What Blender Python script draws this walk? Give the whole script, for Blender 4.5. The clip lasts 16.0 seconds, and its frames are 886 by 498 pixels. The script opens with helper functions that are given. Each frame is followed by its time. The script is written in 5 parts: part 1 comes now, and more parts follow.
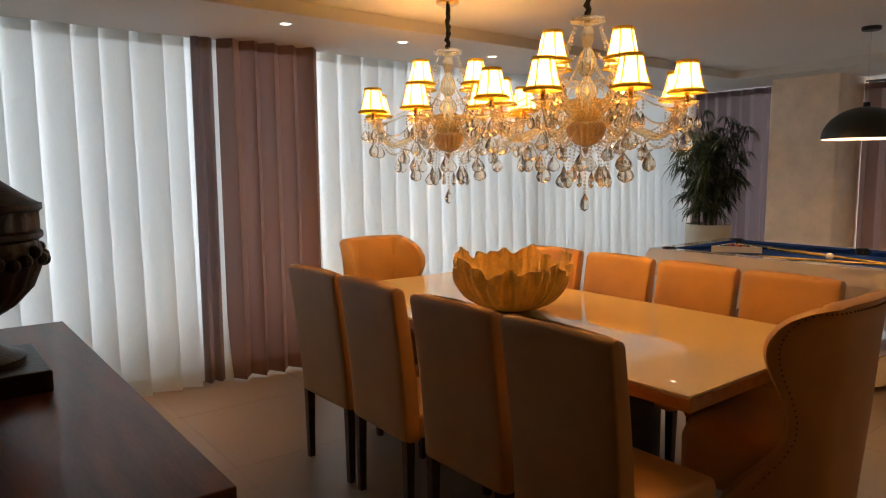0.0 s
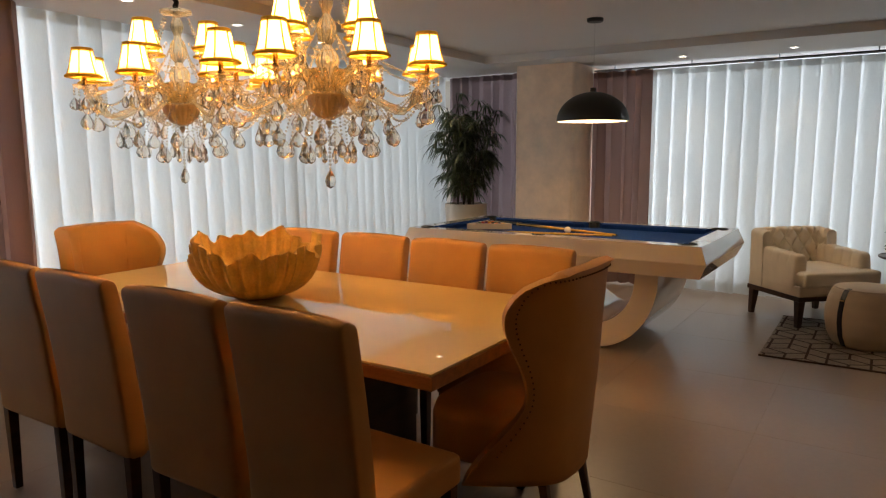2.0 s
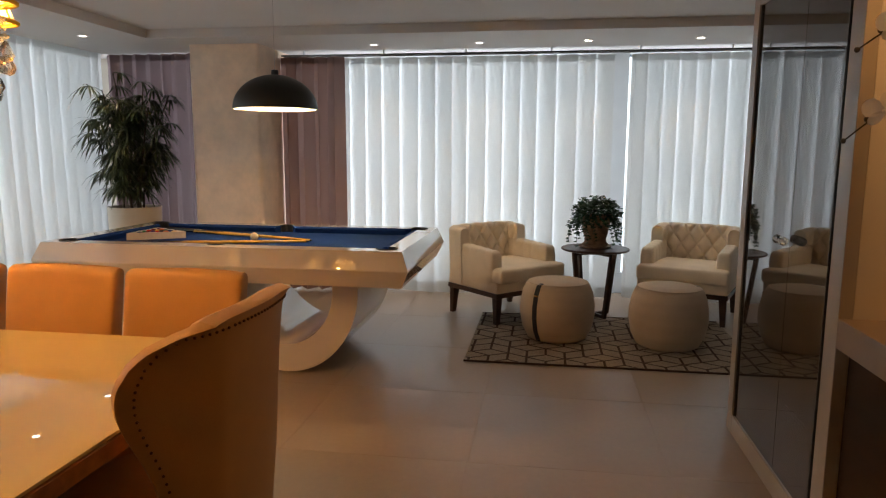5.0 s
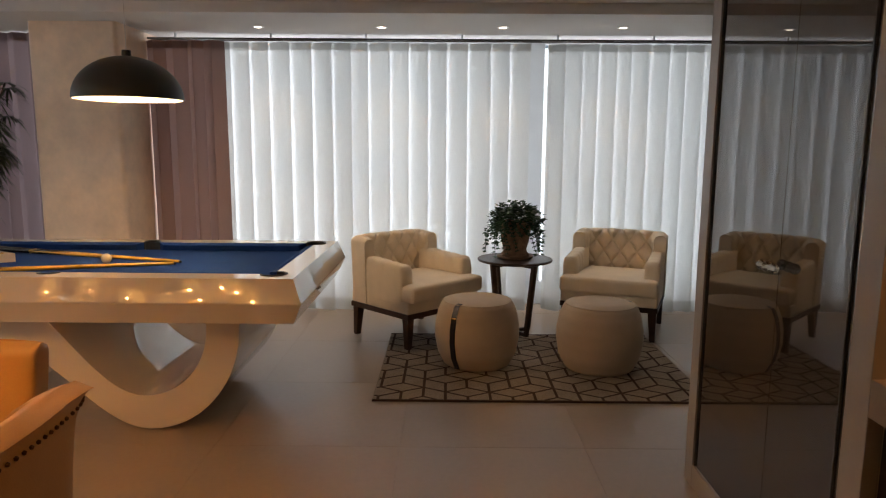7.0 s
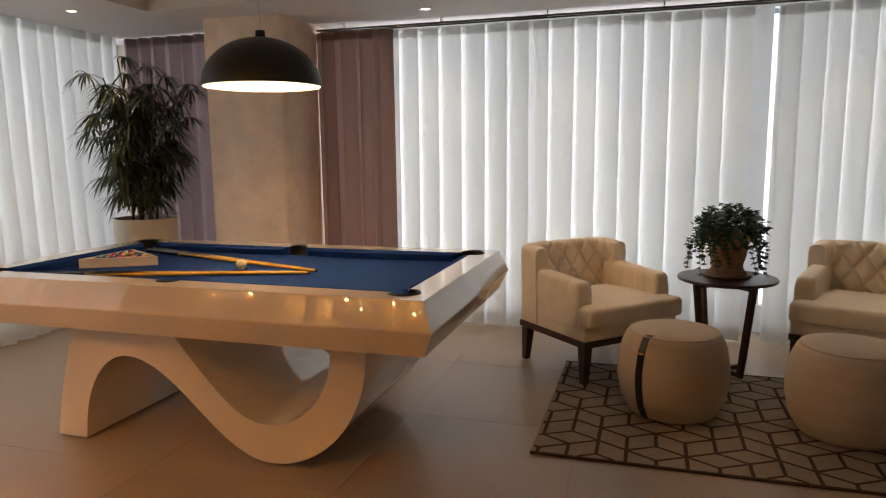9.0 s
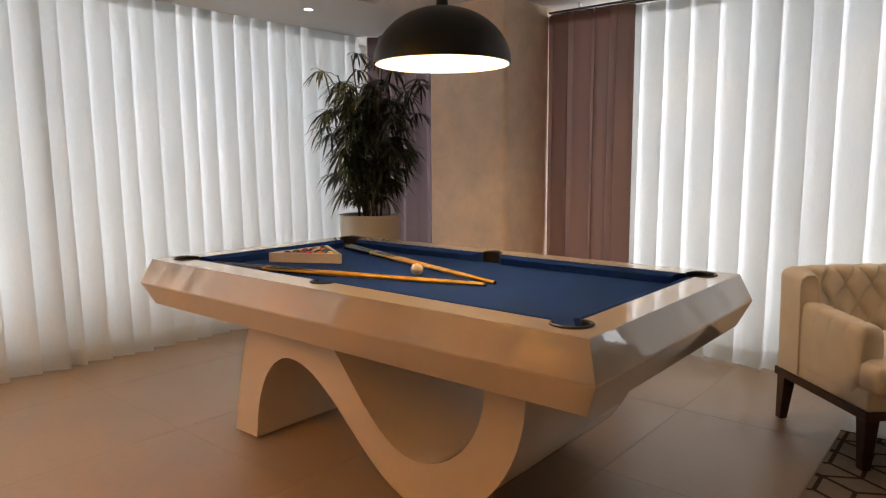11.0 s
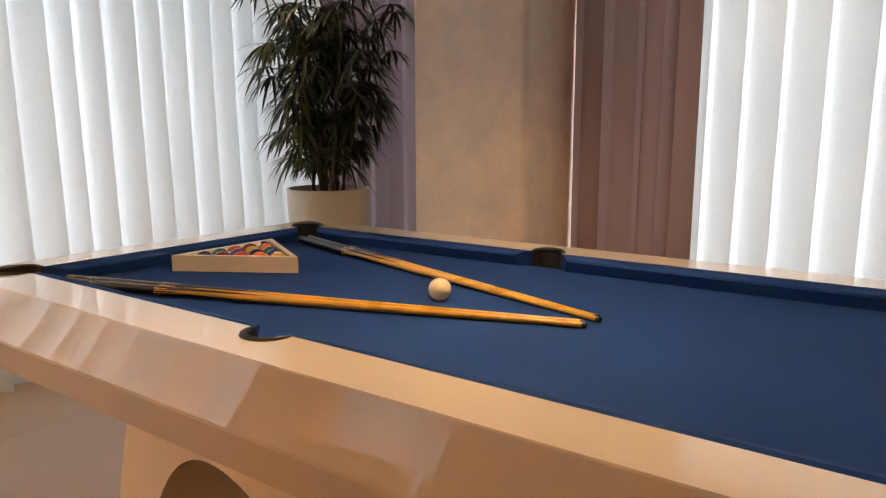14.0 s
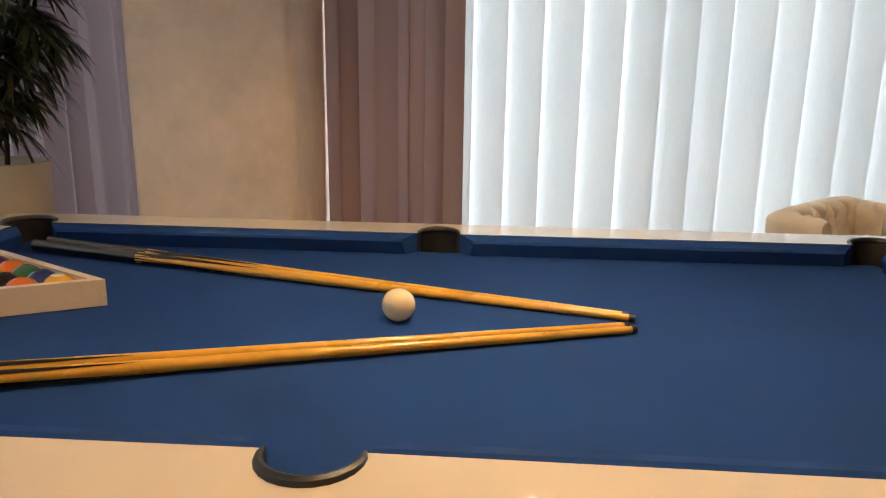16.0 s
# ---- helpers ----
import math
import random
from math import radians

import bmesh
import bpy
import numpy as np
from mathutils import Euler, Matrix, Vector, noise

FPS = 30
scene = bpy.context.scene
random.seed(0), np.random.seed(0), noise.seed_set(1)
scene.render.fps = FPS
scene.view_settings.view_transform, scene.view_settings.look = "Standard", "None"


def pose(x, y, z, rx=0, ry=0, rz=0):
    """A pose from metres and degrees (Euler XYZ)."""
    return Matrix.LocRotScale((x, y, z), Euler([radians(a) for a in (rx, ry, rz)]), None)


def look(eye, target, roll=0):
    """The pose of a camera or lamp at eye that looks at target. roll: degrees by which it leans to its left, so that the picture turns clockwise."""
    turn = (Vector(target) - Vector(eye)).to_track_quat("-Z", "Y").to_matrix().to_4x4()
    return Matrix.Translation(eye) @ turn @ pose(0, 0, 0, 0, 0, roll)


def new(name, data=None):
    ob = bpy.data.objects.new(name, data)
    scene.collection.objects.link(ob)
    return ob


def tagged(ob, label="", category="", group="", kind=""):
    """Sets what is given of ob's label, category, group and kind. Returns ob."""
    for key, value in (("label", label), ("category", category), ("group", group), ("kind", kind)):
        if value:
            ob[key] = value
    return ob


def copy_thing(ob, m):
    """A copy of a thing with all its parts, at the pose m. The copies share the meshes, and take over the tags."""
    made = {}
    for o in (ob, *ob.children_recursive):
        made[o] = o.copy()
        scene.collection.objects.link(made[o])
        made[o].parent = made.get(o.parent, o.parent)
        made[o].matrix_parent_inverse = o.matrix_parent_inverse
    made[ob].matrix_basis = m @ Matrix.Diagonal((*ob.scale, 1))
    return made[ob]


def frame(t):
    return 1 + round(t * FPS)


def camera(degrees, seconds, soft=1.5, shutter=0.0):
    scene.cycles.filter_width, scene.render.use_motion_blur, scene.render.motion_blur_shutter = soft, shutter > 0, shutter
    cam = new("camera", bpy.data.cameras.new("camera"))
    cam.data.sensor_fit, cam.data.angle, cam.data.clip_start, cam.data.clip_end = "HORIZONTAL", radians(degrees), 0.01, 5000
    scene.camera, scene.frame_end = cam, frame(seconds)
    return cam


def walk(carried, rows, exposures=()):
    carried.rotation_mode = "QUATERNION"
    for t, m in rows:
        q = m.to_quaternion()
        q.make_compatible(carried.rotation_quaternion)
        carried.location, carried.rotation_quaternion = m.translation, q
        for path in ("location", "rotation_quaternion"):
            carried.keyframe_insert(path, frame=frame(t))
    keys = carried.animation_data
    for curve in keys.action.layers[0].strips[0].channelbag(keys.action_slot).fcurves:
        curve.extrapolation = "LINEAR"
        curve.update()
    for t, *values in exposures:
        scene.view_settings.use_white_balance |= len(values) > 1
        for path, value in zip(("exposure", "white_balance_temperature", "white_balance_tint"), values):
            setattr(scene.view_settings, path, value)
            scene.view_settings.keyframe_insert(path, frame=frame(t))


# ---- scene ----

cam = camera(66.4, 16.0, soft=1.2)
PATH = [
    (0, (-0.208, 0.041, 1.477), (1.018, 1.604, 1.247), -0.4),
    (0.5, (-0.151, 0.032, 1.46), (1.197, 1.488, 1.213), -0.3),
    (1, (-0.104, 0.067, 1.444), (1.371, 1.393, 1.185), -0.3),
    (1.5, (-0.048, 0.078, 1.429), (1.529, 1.278, 1.161), -0.2),
    (2, (0.024, 0.066, 1.431), (1.683, 1.148, 1.154), -0.2),
    (2.5, (0.15, 0.065, 1.414), (1.881, 1.028, 1.131), -0.2),
    (3, (0.242, 0.056, 1.42), (2.027, 0.91, 1.129), -0.1),
    (3.5, (0.36, 0.054, 1.412), (2.192, 0.803, 1.125), 0.0),
    (4, (0.476, 0.096, 1.415), (2.352, 0.729, 1.127), 0.3),
    (4.5, (0.612, 0.17, 1.403), (2.53, 0.657, 1.118), 0.5),
    (5, (0.761, 0.213, 1.415), (2.718, 0.511, 1.127), 0.3),
    (7.5, (1.679, 0.328, 1.442), (3.656, 0.334, 1.144), 0.4),
    (8, (1.895, 0.278, 1.413), (3.866, 0.439, 1.113), 0.1),
    (8.5, (2.081, 0.259, 1.389), (4.026, 0.619, 1.09), -0.2),
    (9, (2.256, 0.252, 1.376), (4.148, 0.832, 1.088), -0.6),
    (9.5, (2.421, 0.242, 1.354), (4.238, 1.028, 1.071), -0.8),
    (10, (2.597, 0.162, 1.338), (4.284, 1.199, 1.06), -1.3),
    (12.5, (3.461, 0.621, 1.242), (4.928, 1.955, 0.98), 0.2),
    (13, (3.585, 0.859, 1.223), (5.06, 2.18, 0.942), 0.2),
    (13.5, (3.72, 1.066, 1.213), (5.246, 2.319, 0.9), 0.0),
    (14, (3.859, 1.276, 1.201), (5.472, 2.407, 0.856), -0.1),
    (14.5, (3.92, 1.505, 1.195), (5.635, 2.458, 0.808), 0.1),
    (15, (3.971, 1.735, 1.183), (5.793, 2.448, 0.769), 0.3),
    (15.5, (4.048, 1.928, 1.157), (5.946, 2.384, 0.723), 0.6),
    (16, (4.096, 2.075, 1.164), (6.042, 2.195, 0.719), 0.9),
]
walk(cam, [(t, look(eye, target, roll)) for t, eye, target, roll in PATH],
     exposures=[(0.0, -0.08, 7050, 15), (1.0, -0.13, 7000, 15), (2.0, -0.05, 6900, 14), (3.0, 0.0, 6900, 14), (5.0, 0.18, 6900, 15), (9.0, 0.12, 7450, 20),
                (10.2, 0.17, 7450, 20), (12.5, 0.22, 7300, 20), (14.5, 0.37, 7100, 18), (16.0, 0.38, 6800, 14)])

# ---- light ----
world = bpy.data.worlds.new("daylight")
scene.world = world
world.use_nodes = True
wn = world.node_tree
sky = wn.nodes.new("ShaderNodeTexSky")
sky.sky_type, sky.sun_disc = "NISHITA", False
sky.sun_elevation, sky.sun_rotation = radians(48), radians(200)
wn.links.new(sky.outputs[0], wn.nodes["Background"].inputs[0])
wn.nodes["Background"].inputs[1].default_value = 0.05


def area_lamp(name, m, sx, sy, watts, color, spread=180):
    data = bpy.data.lights.new(name, "AREA")
    data.shape, data.size, data.size_y, data.energy, data.color = "RECTANGLE", sx, sy, watts, color
    data.spread = radians(spread)
    ob = new(name, data)
    ob.matrix_world = m
    return ob


def point_lamp(name, at, radius, watts, color):
    data = bpy.data.lights.new(name, "POINT")
    data.shadow_soft_size, data.energy, data.color = radius, watts, color
    ob = new(name, data)
    ob.location = at
    return ob


DAY = (0.79, 0.905, 1.0)
WARM = (1.0, 0.50, 0.16)
area_lamp("window_light_north", look((2.6, 5.25, 1.30), (2.6, 0, 1.30)), 9.2, 2.1, 117, DAY)
area_lamp("window_light_east", look((7.95, 0.5, 1.20), (0, 0.5, 1.20)), 7.4, 2.3, 119, DAY)
point_lamp("pool_lamp_light", (5.11, 2.0, 1.755), 0.035, 22, (1.0, 0.70, 0.38))
SPOTS = ((1.66, 3.95), (2.57, 4.02), (3.48, 4.10), (4.39, 4.13), (5.30, 4.15), (6.21, 4.16),
         (6.98, 1.81), (6.97, 0.84), (6.95, -0.11), (6.93, -1.04))
for sx, sy in SPOTS:
    spot = bpy.data.lights.new("downlight_beam", "SPOT")
    spot.energy, spot.color, spot.spot_size, spot.spot_blend, spot.shadow_soft_size = 9.0, (1.0, 0.74, 0.45), radians(95), 0.8, 0.02
    new("downlight_beam", spot).matrix_world = pose(sx, sy, 2.355)
area_lamp("niche_light", look((2.4, -0.90, 2.165), (2.4, -0.90, 0)), 1.4, 0.06, 5.5, (1.0, 0.55, 0.2))


# ---- materials ----
def mat(name, color, rough=0.5, metal=0.0, vary=0.12, scale=6.0, fine=90.0, bump=0.08, coat=0.0, spec=0.5,
        stretch=(1, 1, 1), sheen=0.0, rough_vary=0.08, emit=None, power=0.0, random_tone=0.0, coat_rough=0.03):
    m = bpy.data.materials.new(name)
    m.use_nodes = True
    nt = m.node_tree
    b = nt.nodes["Principled BSDF"]
    tc = nt.nodes.new("ShaderNodeTexCoord")
    mp = nt.nodes.new("ShaderNodeMapping")
    mp.inputs["Scale"].default_value = stretch
    nt.links.new(tc.outputs["Object"], mp.inputs[0])
    n1 = nt.nodes.new("ShaderNodeTexNoise")
    n1.inputs["Scale"].default_value, n1.inputs["Detail"].default_value = scale, 5
    n2 = nt.nodes.new("ShaderNodeTexNoise")
    n2.inputs["Scale"].default_value, n2.inputs["Detail"].default_value = fine, 3
    for n in (n1, n2):
        nt.links.new(mp.outputs[0], n.inputs["Vector"])
    mix = nt.nodes.new("ShaderNodeMath")
    mix.operation = "MULTIPLY_ADD"
    mix.inputs[1].default_value = 0.35
    nt.links.new(n2.outputs[0], mix.inputs[0])
    nt.links.new(n1.outputs[0], mix.inputs[2])
    last = mix.outputs[0]
    if random_tone:
        info = nt.nodes.new("ShaderNodeObjectInfo")
        add = nt.nodes.new("ShaderNodeMath")
        add.operation = "MULTIPLY_ADD"
        add.inputs[1].default_value = random_tone
        nt.links.new(info.outputs["Random"], add.inputs[0])
        nt.links.new(last, add.inputs[2])
        last = add.outputs[0]
    ramp = nt.nodes.new("ShaderNodeValToRGB")
    ramp.color_ramp.elements[0].position, ramp.color_ramp.elements[1].position = 0.4, 0.95
    ramp.color_ramp.elements[0].color = tuple(max(0, c * (1 - vary)) for c in color) + (1,)
    ramp.color_ramp.elements[1].color = tuple(min(1, c * (1 + vary)) for c in color) + (1,)
    nt.links.new(last, ramp.inputs[0])
    nt.links.new(ramp.outputs[0], b.inputs["Base Color"])
    b.inputs["Metallic"].default_value = metal
    b.inputs["Specular IOR Level"].default_value = spec
    b.inputs["Coat Weight"].default_value = coat
    b.inputs["Coat Roughness"].default_value = coat_rough
    b.inputs["Sheen Weight"].default_value = sheen
    rr = nt.nodes.new("ShaderNodeMapRange")
    rr.inputs[3].default_value, rr.inputs[4].default_value = max(0.0, rough - rough_vary), min(1, rough + rough_vary)
    nt.links.new(n1.outputs[0], rr.inputs[0])
    nt.links.new(rr.outputs[0], b.inputs["Roughness"])
    if bump:
        bp = nt.nodes.new("ShaderNodeBump")
        bp.inputs["Strength"].default_value, bp.inputs["Distance"].default_value = bump, 0.01
        nt.links.new(n2.outputs[0], bp.inputs["Height"])
        nt.links.new(bp.outputs[0], b.inputs["Normal"])
    if emit:
        b.inputs["Emission Color"].default_value = (*emit, 1)
        b.inputs["Emission Strength"].default_value = power
    return m


def cloth_through(name, color, through_share, clear, weave=220.0):
    """Cloth that lets daylight through: diffuse, translucent and a little open weave."""
    m = bpy.data.materials.new(name)
    m.use_nodes = True
    nt = m.node_tree
    nt.nodes.clear()
    out = nt.nodes.new("ShaderNodeOutputMaterial")
    tc = nt.nodes.new("ShaderNodeTexCoord")
    mp = nt.nodes.new("ShaderNodeMapping")
    mp.inputs["Scale"].default_value = (1, 1, 0.12)
    nz = nt.nodes.new("ShaderNodeTexNoise")
    nz.inputs["Scale"].default_value, nz.inputs["Detail"].default_value = weave, 4
    nt.links.new(tc.outputs["Object"], mp.inputs[0])
    nt.links.new(mp.outputs[0], nz.inputs["Vector"])
    ramp = nt.nodes.new("ShaderNodeValToRGB")
    ramp.color_ramp.elements[0].position, ramp.color_ramp.elements[1].position = 0.3, 0.7
    ramp.color_ramp.elements[0].color = tuple(c * 0.95 for c in color) + (1,)
    ramp.color_ramp.elements[1].color = (*color, 1)
    nt.links.new(nz.outputs[0], ramp.inputs[0])
    d = nt.nodes.new("ShaderNodeBsdfDiffuse")
    t = nt.nodes.new("ShaderNodeBsdfTranslucent")
    c = nt.nodes.new("ShaderNodeBsdfTransparent")
    c.inputs[0].default_value = (*[min(1, v * 1.1) for v in color], 1)
    nt.links.new(ramp.outputs[0], d.inputs[0])
    nt.links.new(ramp.outputs[0], t.inputs[0])
    a = nt.nodes.new("ShaderNodeMixShader")
    a.inputs[0].default_value = through_share
    nt.links.new(d.outputs[0], a.inputs[1])
    nt.links.new(t.outputs[0], a.inputs[2])
    b = nt.nodes.new("ShaderNodeMixShader")
    b.inputs[0].default_value = clear
    nt.links.new(a.outputs[0], b.inputs[1])
    nt.links.new(c.outputs[0], b.inputs[2])
    nt.links.new(b.outputs[0], out.inputs[0])
    return m


def glass(name, color=(1, 1, 1), rough=0.0, ior=1.5, clear=1.0):
    m = bpy.data.materials.new(name)
    m.use_nodes = True
    b = m.node_tree.nodes["Principled BSDF"]
    b.inputs["Base Color"].default_value = (*color, 1)
    b.inputs["Transmission Weight"].default_value = clear
    b.inputs["Roughness"].default_value = rough
    b.inputs["IOR"].default_value = ior
    return m


def sparkling(name, tint, base, share, cloud):
    """Thin cut glass: partly clear, partly refracting, with a faint cloud that catches the light of the bulbs."""
    m = glass(name, base, 0.01, 1.45, 1.0 - cloud)
    nt = m.node_tree
    clear = nt.nodes.new("ShaderNodeBsdfTransparent")
    clear.inputs[0].default_value = (*tint, 1)
    x = nt.nodes.new("ShaderNodeMixShader")
    x.inputs[0].default_value = share
    nt.links.new(clear.outputs[0], x.inputs[1])
    nt.links.new(nt.nodes["Principled BSDF"].outputs[0], x.inputs[2])
    nt.links.new(x.outputs[0], nt.nodes["Material Output"].inputs[0])
    return m


def glow(name, color, power):
    m = bpy.data.materials.new(name)
    m.use_nodes = True
    b = m.node_tree.nodes["Principled BSDF"]
    b.inputs["Base Color"].default_value = (0.9, 0.85, 0.75, 1)
    b.inputs["Emission Color"].default_value = (*color, 1)
    b.inputs["Emission Strength"].default_value = power
    return m


def lit_shade(name, color, power):
    """Thin lampshade cloth: light from the bulb comes through it, and emission added to the cloth strengthens the glow.
    """
    m = bpy.data.materials.new(name)
    m.use_nodes = True
    nt = m.node_tree
    nt.nodes.clear()
    out = nt.nodes.new("ShaderNodeOutputMaterial")
    t = nt.nodes.new("ShaderNodeBsdfTranslucent")
    t.inputs[0].default_value = (0.46, 0.42, 0.27, 1)
    d = nt.nodes.new("ShaderNodeBsdfDiffuse")
    d.inputs[0].default_value = (0.75, 0.66, 0.48, 1)
    x = nt.nodes.new("ShaderNodeMixShader")
    x.inputs[0].default_value = 0.6
    e = nt.nodes.new("ShaderNodeEmission")
    e.inputs[0].default_value, e.inputs[1].default_value = (*color, 1), power
    a = nt.nodes.new("ShaderNodeAddShader")
    nt.links.new(d.outputs[0], x.inputs[1])
    nt.links.new(t.outputs[0], x.inputs[2])
    nt.links.new(x.outputs[0], a.inputs[0])
    nt.links.new(e.outputs[0], a.inputs[1])
    nt.links.new(a.outputs[0], out.inputs[0])
    return m


M_TILE = mat("porcelain_tile", (0.36, 0.27, 0.195), 0.34, vary=0.10, scale=1.7, fine=34, bump=0.01, random_tone=0.015, rough_vary=0.10)
M_GROUT = mat("grout", (0.34, 0.255, 0.185), 0.6)
M_WALL = mat("wall_paint", (0.62, 0.55, 0.46), 0.85, vary=0.05, scale=2, fine=160, bump=0.05)
# for walls out of view: kept dark so less light bounces onto the chair backs
M_WALL_DARK = mat("brown_wall_paint", (0.14, 0.10, 0.07), 0.85, vary=0.05, scale=2, fine=160, bump=0.05)
M_PLASTER = mat("stucco_plaster", (0.84, 0.65, 0.49), 0.55, vary=0.11, scale=7.0, fine=26, bump=0.08, rough_vary=0.16)
M_CEIL = mat("ceiling_paint", (0.68, 0.65, 0.62), 0.9, vary=0.02, scale=2, fine=200, bump=0.02)
M_SHEER = cloth_through("sheer_white_voile", (0.90, 0.91, 0.905), 0.66, 0.06)
M_DRAPE = cloth_through("mauve_drape", (0.36, 0.235, 0.21), 0.14, 0.0, 300)
M_DRAPE_THIN = cloth_through("mauve_drape_single_layer", (0.30, 0.225, 0.235), 0.34, 0.01, 300)
M_LACQUER = mat("white_lacquer", (0.78, 0.68, 0.56), 0.012, vary=0.02, scale=2, fine=20, bump=0.0, coat=0.6, rough_vary=0.004, coat_rough=0.004)
M_FELT = mat("blue_felt", (0.009, 0.038, 0.160), 0.9, vary=0.14, scale=5, fine=900, bump=0.12, spec=0.1, sheen=0.0)
M_BLACK = mat("black_rubber", (0.012, 0.012, 0.014), 0.45, vary=0.2, fine=200)
M_FABRIC = mat("sand_upholstery", (0.50, 0.36, 0.22), 0.68, vary=0.10, scale=5, fine=420, bump=0.10, sheen=0.1, spec=0.35)
M_FABRIC_DK = mat("tan_leatherette", (0.52, 0.282, 0.098), 0.52, vary=0.12, scale=5, fine=300, bump=0.08)
M_CREAM = mat("cream_linen", (0.87, 0.75, 0.59), 0.85, vary=0.07, scale=7, fine=600, bump=0.14, sheen=0.15, spec=0.2)
M_DARKWOOD = mat("dark_walnut", (0.060, 0.026, 0.015), 0.36, vary=0.45, scale=3.5, fine=40, bump=0.06, stretch=(1, 6, 6))
M_TABLEWOOD = mat("orange_wood", (0.36, 0.145, 0.045), 0.38, vary=0.35, scale=4, fine=60, bump=0.05, stretch=(8, 1, 8))
M_SIDEWOOD = mat("red_brown_wood", (0.14, 0.047, 0.028), 0.42, vary=0.65, scale=2.2, fine=26, bump=0.05, stretch=(7, 0.9, 7), coat=0.15)
M_TABLEGLASS = mat("beige_lacquered_glass", (0.78, 0.64, 0.34), 0.6, vary=0.02, scale=2, fine=10, bump=0.0, coat=1.0, rough_vary=0.0, spec=0.0, coat_rough=0.004)
M_TABLEGLASS.node_tree.nodes["Principled BSDF"].inputs["Coat IOR"].default_value = 1.6
M_BOWL = mat("carved_wood_bowl", (0.66, 0.45, 0.15), 0.62, vary=0.30, scale=9, fine=70, bump=0.35)
M_BRONZE = mat("dark_bronze", (0.030, 0.018, 0.013), 0.42, metal=0.35, vary=0.5, scale=14, fine=80, bump=0.25)
M_POUF = mat("pouf_linen", (0.57, 0.455, 0.345), 0.85, vary=0.08, scale=7, fine=600, bump=0.14, sheen=0.1, spec=0.2)
M_POT = mat("cream_glazed_pot", (0.58, 0.50, 0.39), 0.30, vary=0.05, scale=3, fine=60, bump=0.02, coat=0.2)
M_STONEPOT = mat("weathered_clay_pot", (0.26, 0.16, 0.10), 0.75, vary=0.4, scale=22, fine=120, bump=0.4)
M_SOIL = mat("soil", (0.05, 0.035, 0.025), 0.95, vary=0.5, scale=40, bump=0.6)
M_LEAF = mat("lady_palm_leaf", (0.058, 0.074, 0.025), 0.42, vary=0.6, scale=9, fine=60, bump=0.05)
M_IVY = mat("ivy_leaf", (0.022, 0.062, 0.020), 0.42, vary=0.6, scale=30, fine=120, bump=0.08)
M_STEM = mat("brown_stem", (0.07, 0.05, 0.03), 0.8, vary=0.4, scale=20, bump=0.3)
M_RUG = mat("beige_rug_pile", (0.29, 0.23, 0.17), 0.95, vary=0.18, scale=12, fine=500, bump=0.45, spec=0.1, sheen=0.2)
M_RUGLINE = mat("brown_rug_line", (0.085, 0.055, 0.045), 0.95, vary=0.25, scale=12, fine=500, bump=0.45, spec=0.1)
M_STRAP = mat("navy_leather_strap", (0.012, 0.013, 0.025), 0.32, vary=0.2, fine=200)
M_BRASS = mat("brass", (0.80, 0.52, 0.22), 0.22, metal=1.0, vary=0.1)
M_NAIL = mat("antique_nail", (0.14, 0.07, 0.03), 0.35, metal=0.8, vary=0.2)
M_STEEL = mat("brushed_steel", (0.50, 0.48, 0.45), 0.28, metal=1.0, vary=0.08, fine=120, bump=0.02)
M_ALU = mat("white_aluminium", (0.78, 0.80, 0.82), 0.4, vary=0.03)
M_FRAME = mat("taupe_frame", (0.36, 0.31, 0.26), 0.38, metal=0.0, vary=0.05, bump=0.01)
M_SMOKE = mat("smoked_mirror", (0.055, 0.040, 0.030), 0.02, vary=0.05, scale=1, fine=5, bump=0.0, rough_vary=0.01)
M_SMOKE.node_tree.nodes["Principled BSDF"].inputs["IOR"].default_value = 1.75
M_NICHE = mat("brown_veneer", (0.15, 0.07, 0.03), 0.6, vary=0.2, scale=3, fine=50, bump=0.04, stretch=(1, 8, 8))
M_NICHE_SHELF = mat("taupe_lacquer", (0.29, 0.215, 0.16), 0.45, vary=0.05)
M_CABINET = mat("black_brown_veneer", (0.035, 0.018, 0.010), 0.7, vary=0.3, scale=3, fine=50, spec=0.15, stretch=(1, 8, 8))
M_RAIL = mat("dark_rail", (0.06, 0.055, 0.05), 0.4, metal=0.5, vary=0.1)
M_LAMP_OUT = mat("matt_black_metal", (0.010, 0.010, 0.010), 0.42, vary=0.3, scale=4)
M_LAMP_IN = mat("white_enamel", (0.85, 0.82, 0.74), 0.5, vary=0.02)
M_BULB = glow("bulb_warm", (1.0, 0.80, 0.50), 30.0)
M_CANDLE = glow("candle_bulb", (1.0, 0.50, 0.145), 520.0)
# the last value is emission of the cloth itself, added to the bulb's light
M_SHADE = lit_shade("lit_fabric_shade", (1.0, 0.62, 0.22), 1.8)
M_TRIM = cloth_through("gold_braid_trim", (0.66, 0.46, 0.09), 0.22, 0.0, 400)
M_CUPGLASS = mat("taupe_ribbed_glass", (0.50, 0.36, 0.21), 0.22, vary=0.2, scale=8, fine=60, bump=0.02, coat=0.3)
M_SPOT = glow("downlight_lens", (1.0, 0.93, 0.82), 9.0)
M_CRYSTAL = sparkling("clear_crystal", (1.0, 0.98, 0.94), (1.0, 0.96, 0.88), 0.92, 0.0)
M_BEAD = sparkling("crystal_bead", (1.0, 0.97, 0.88), (1.0, 0.92, 0.74), 0.70, 0.12)
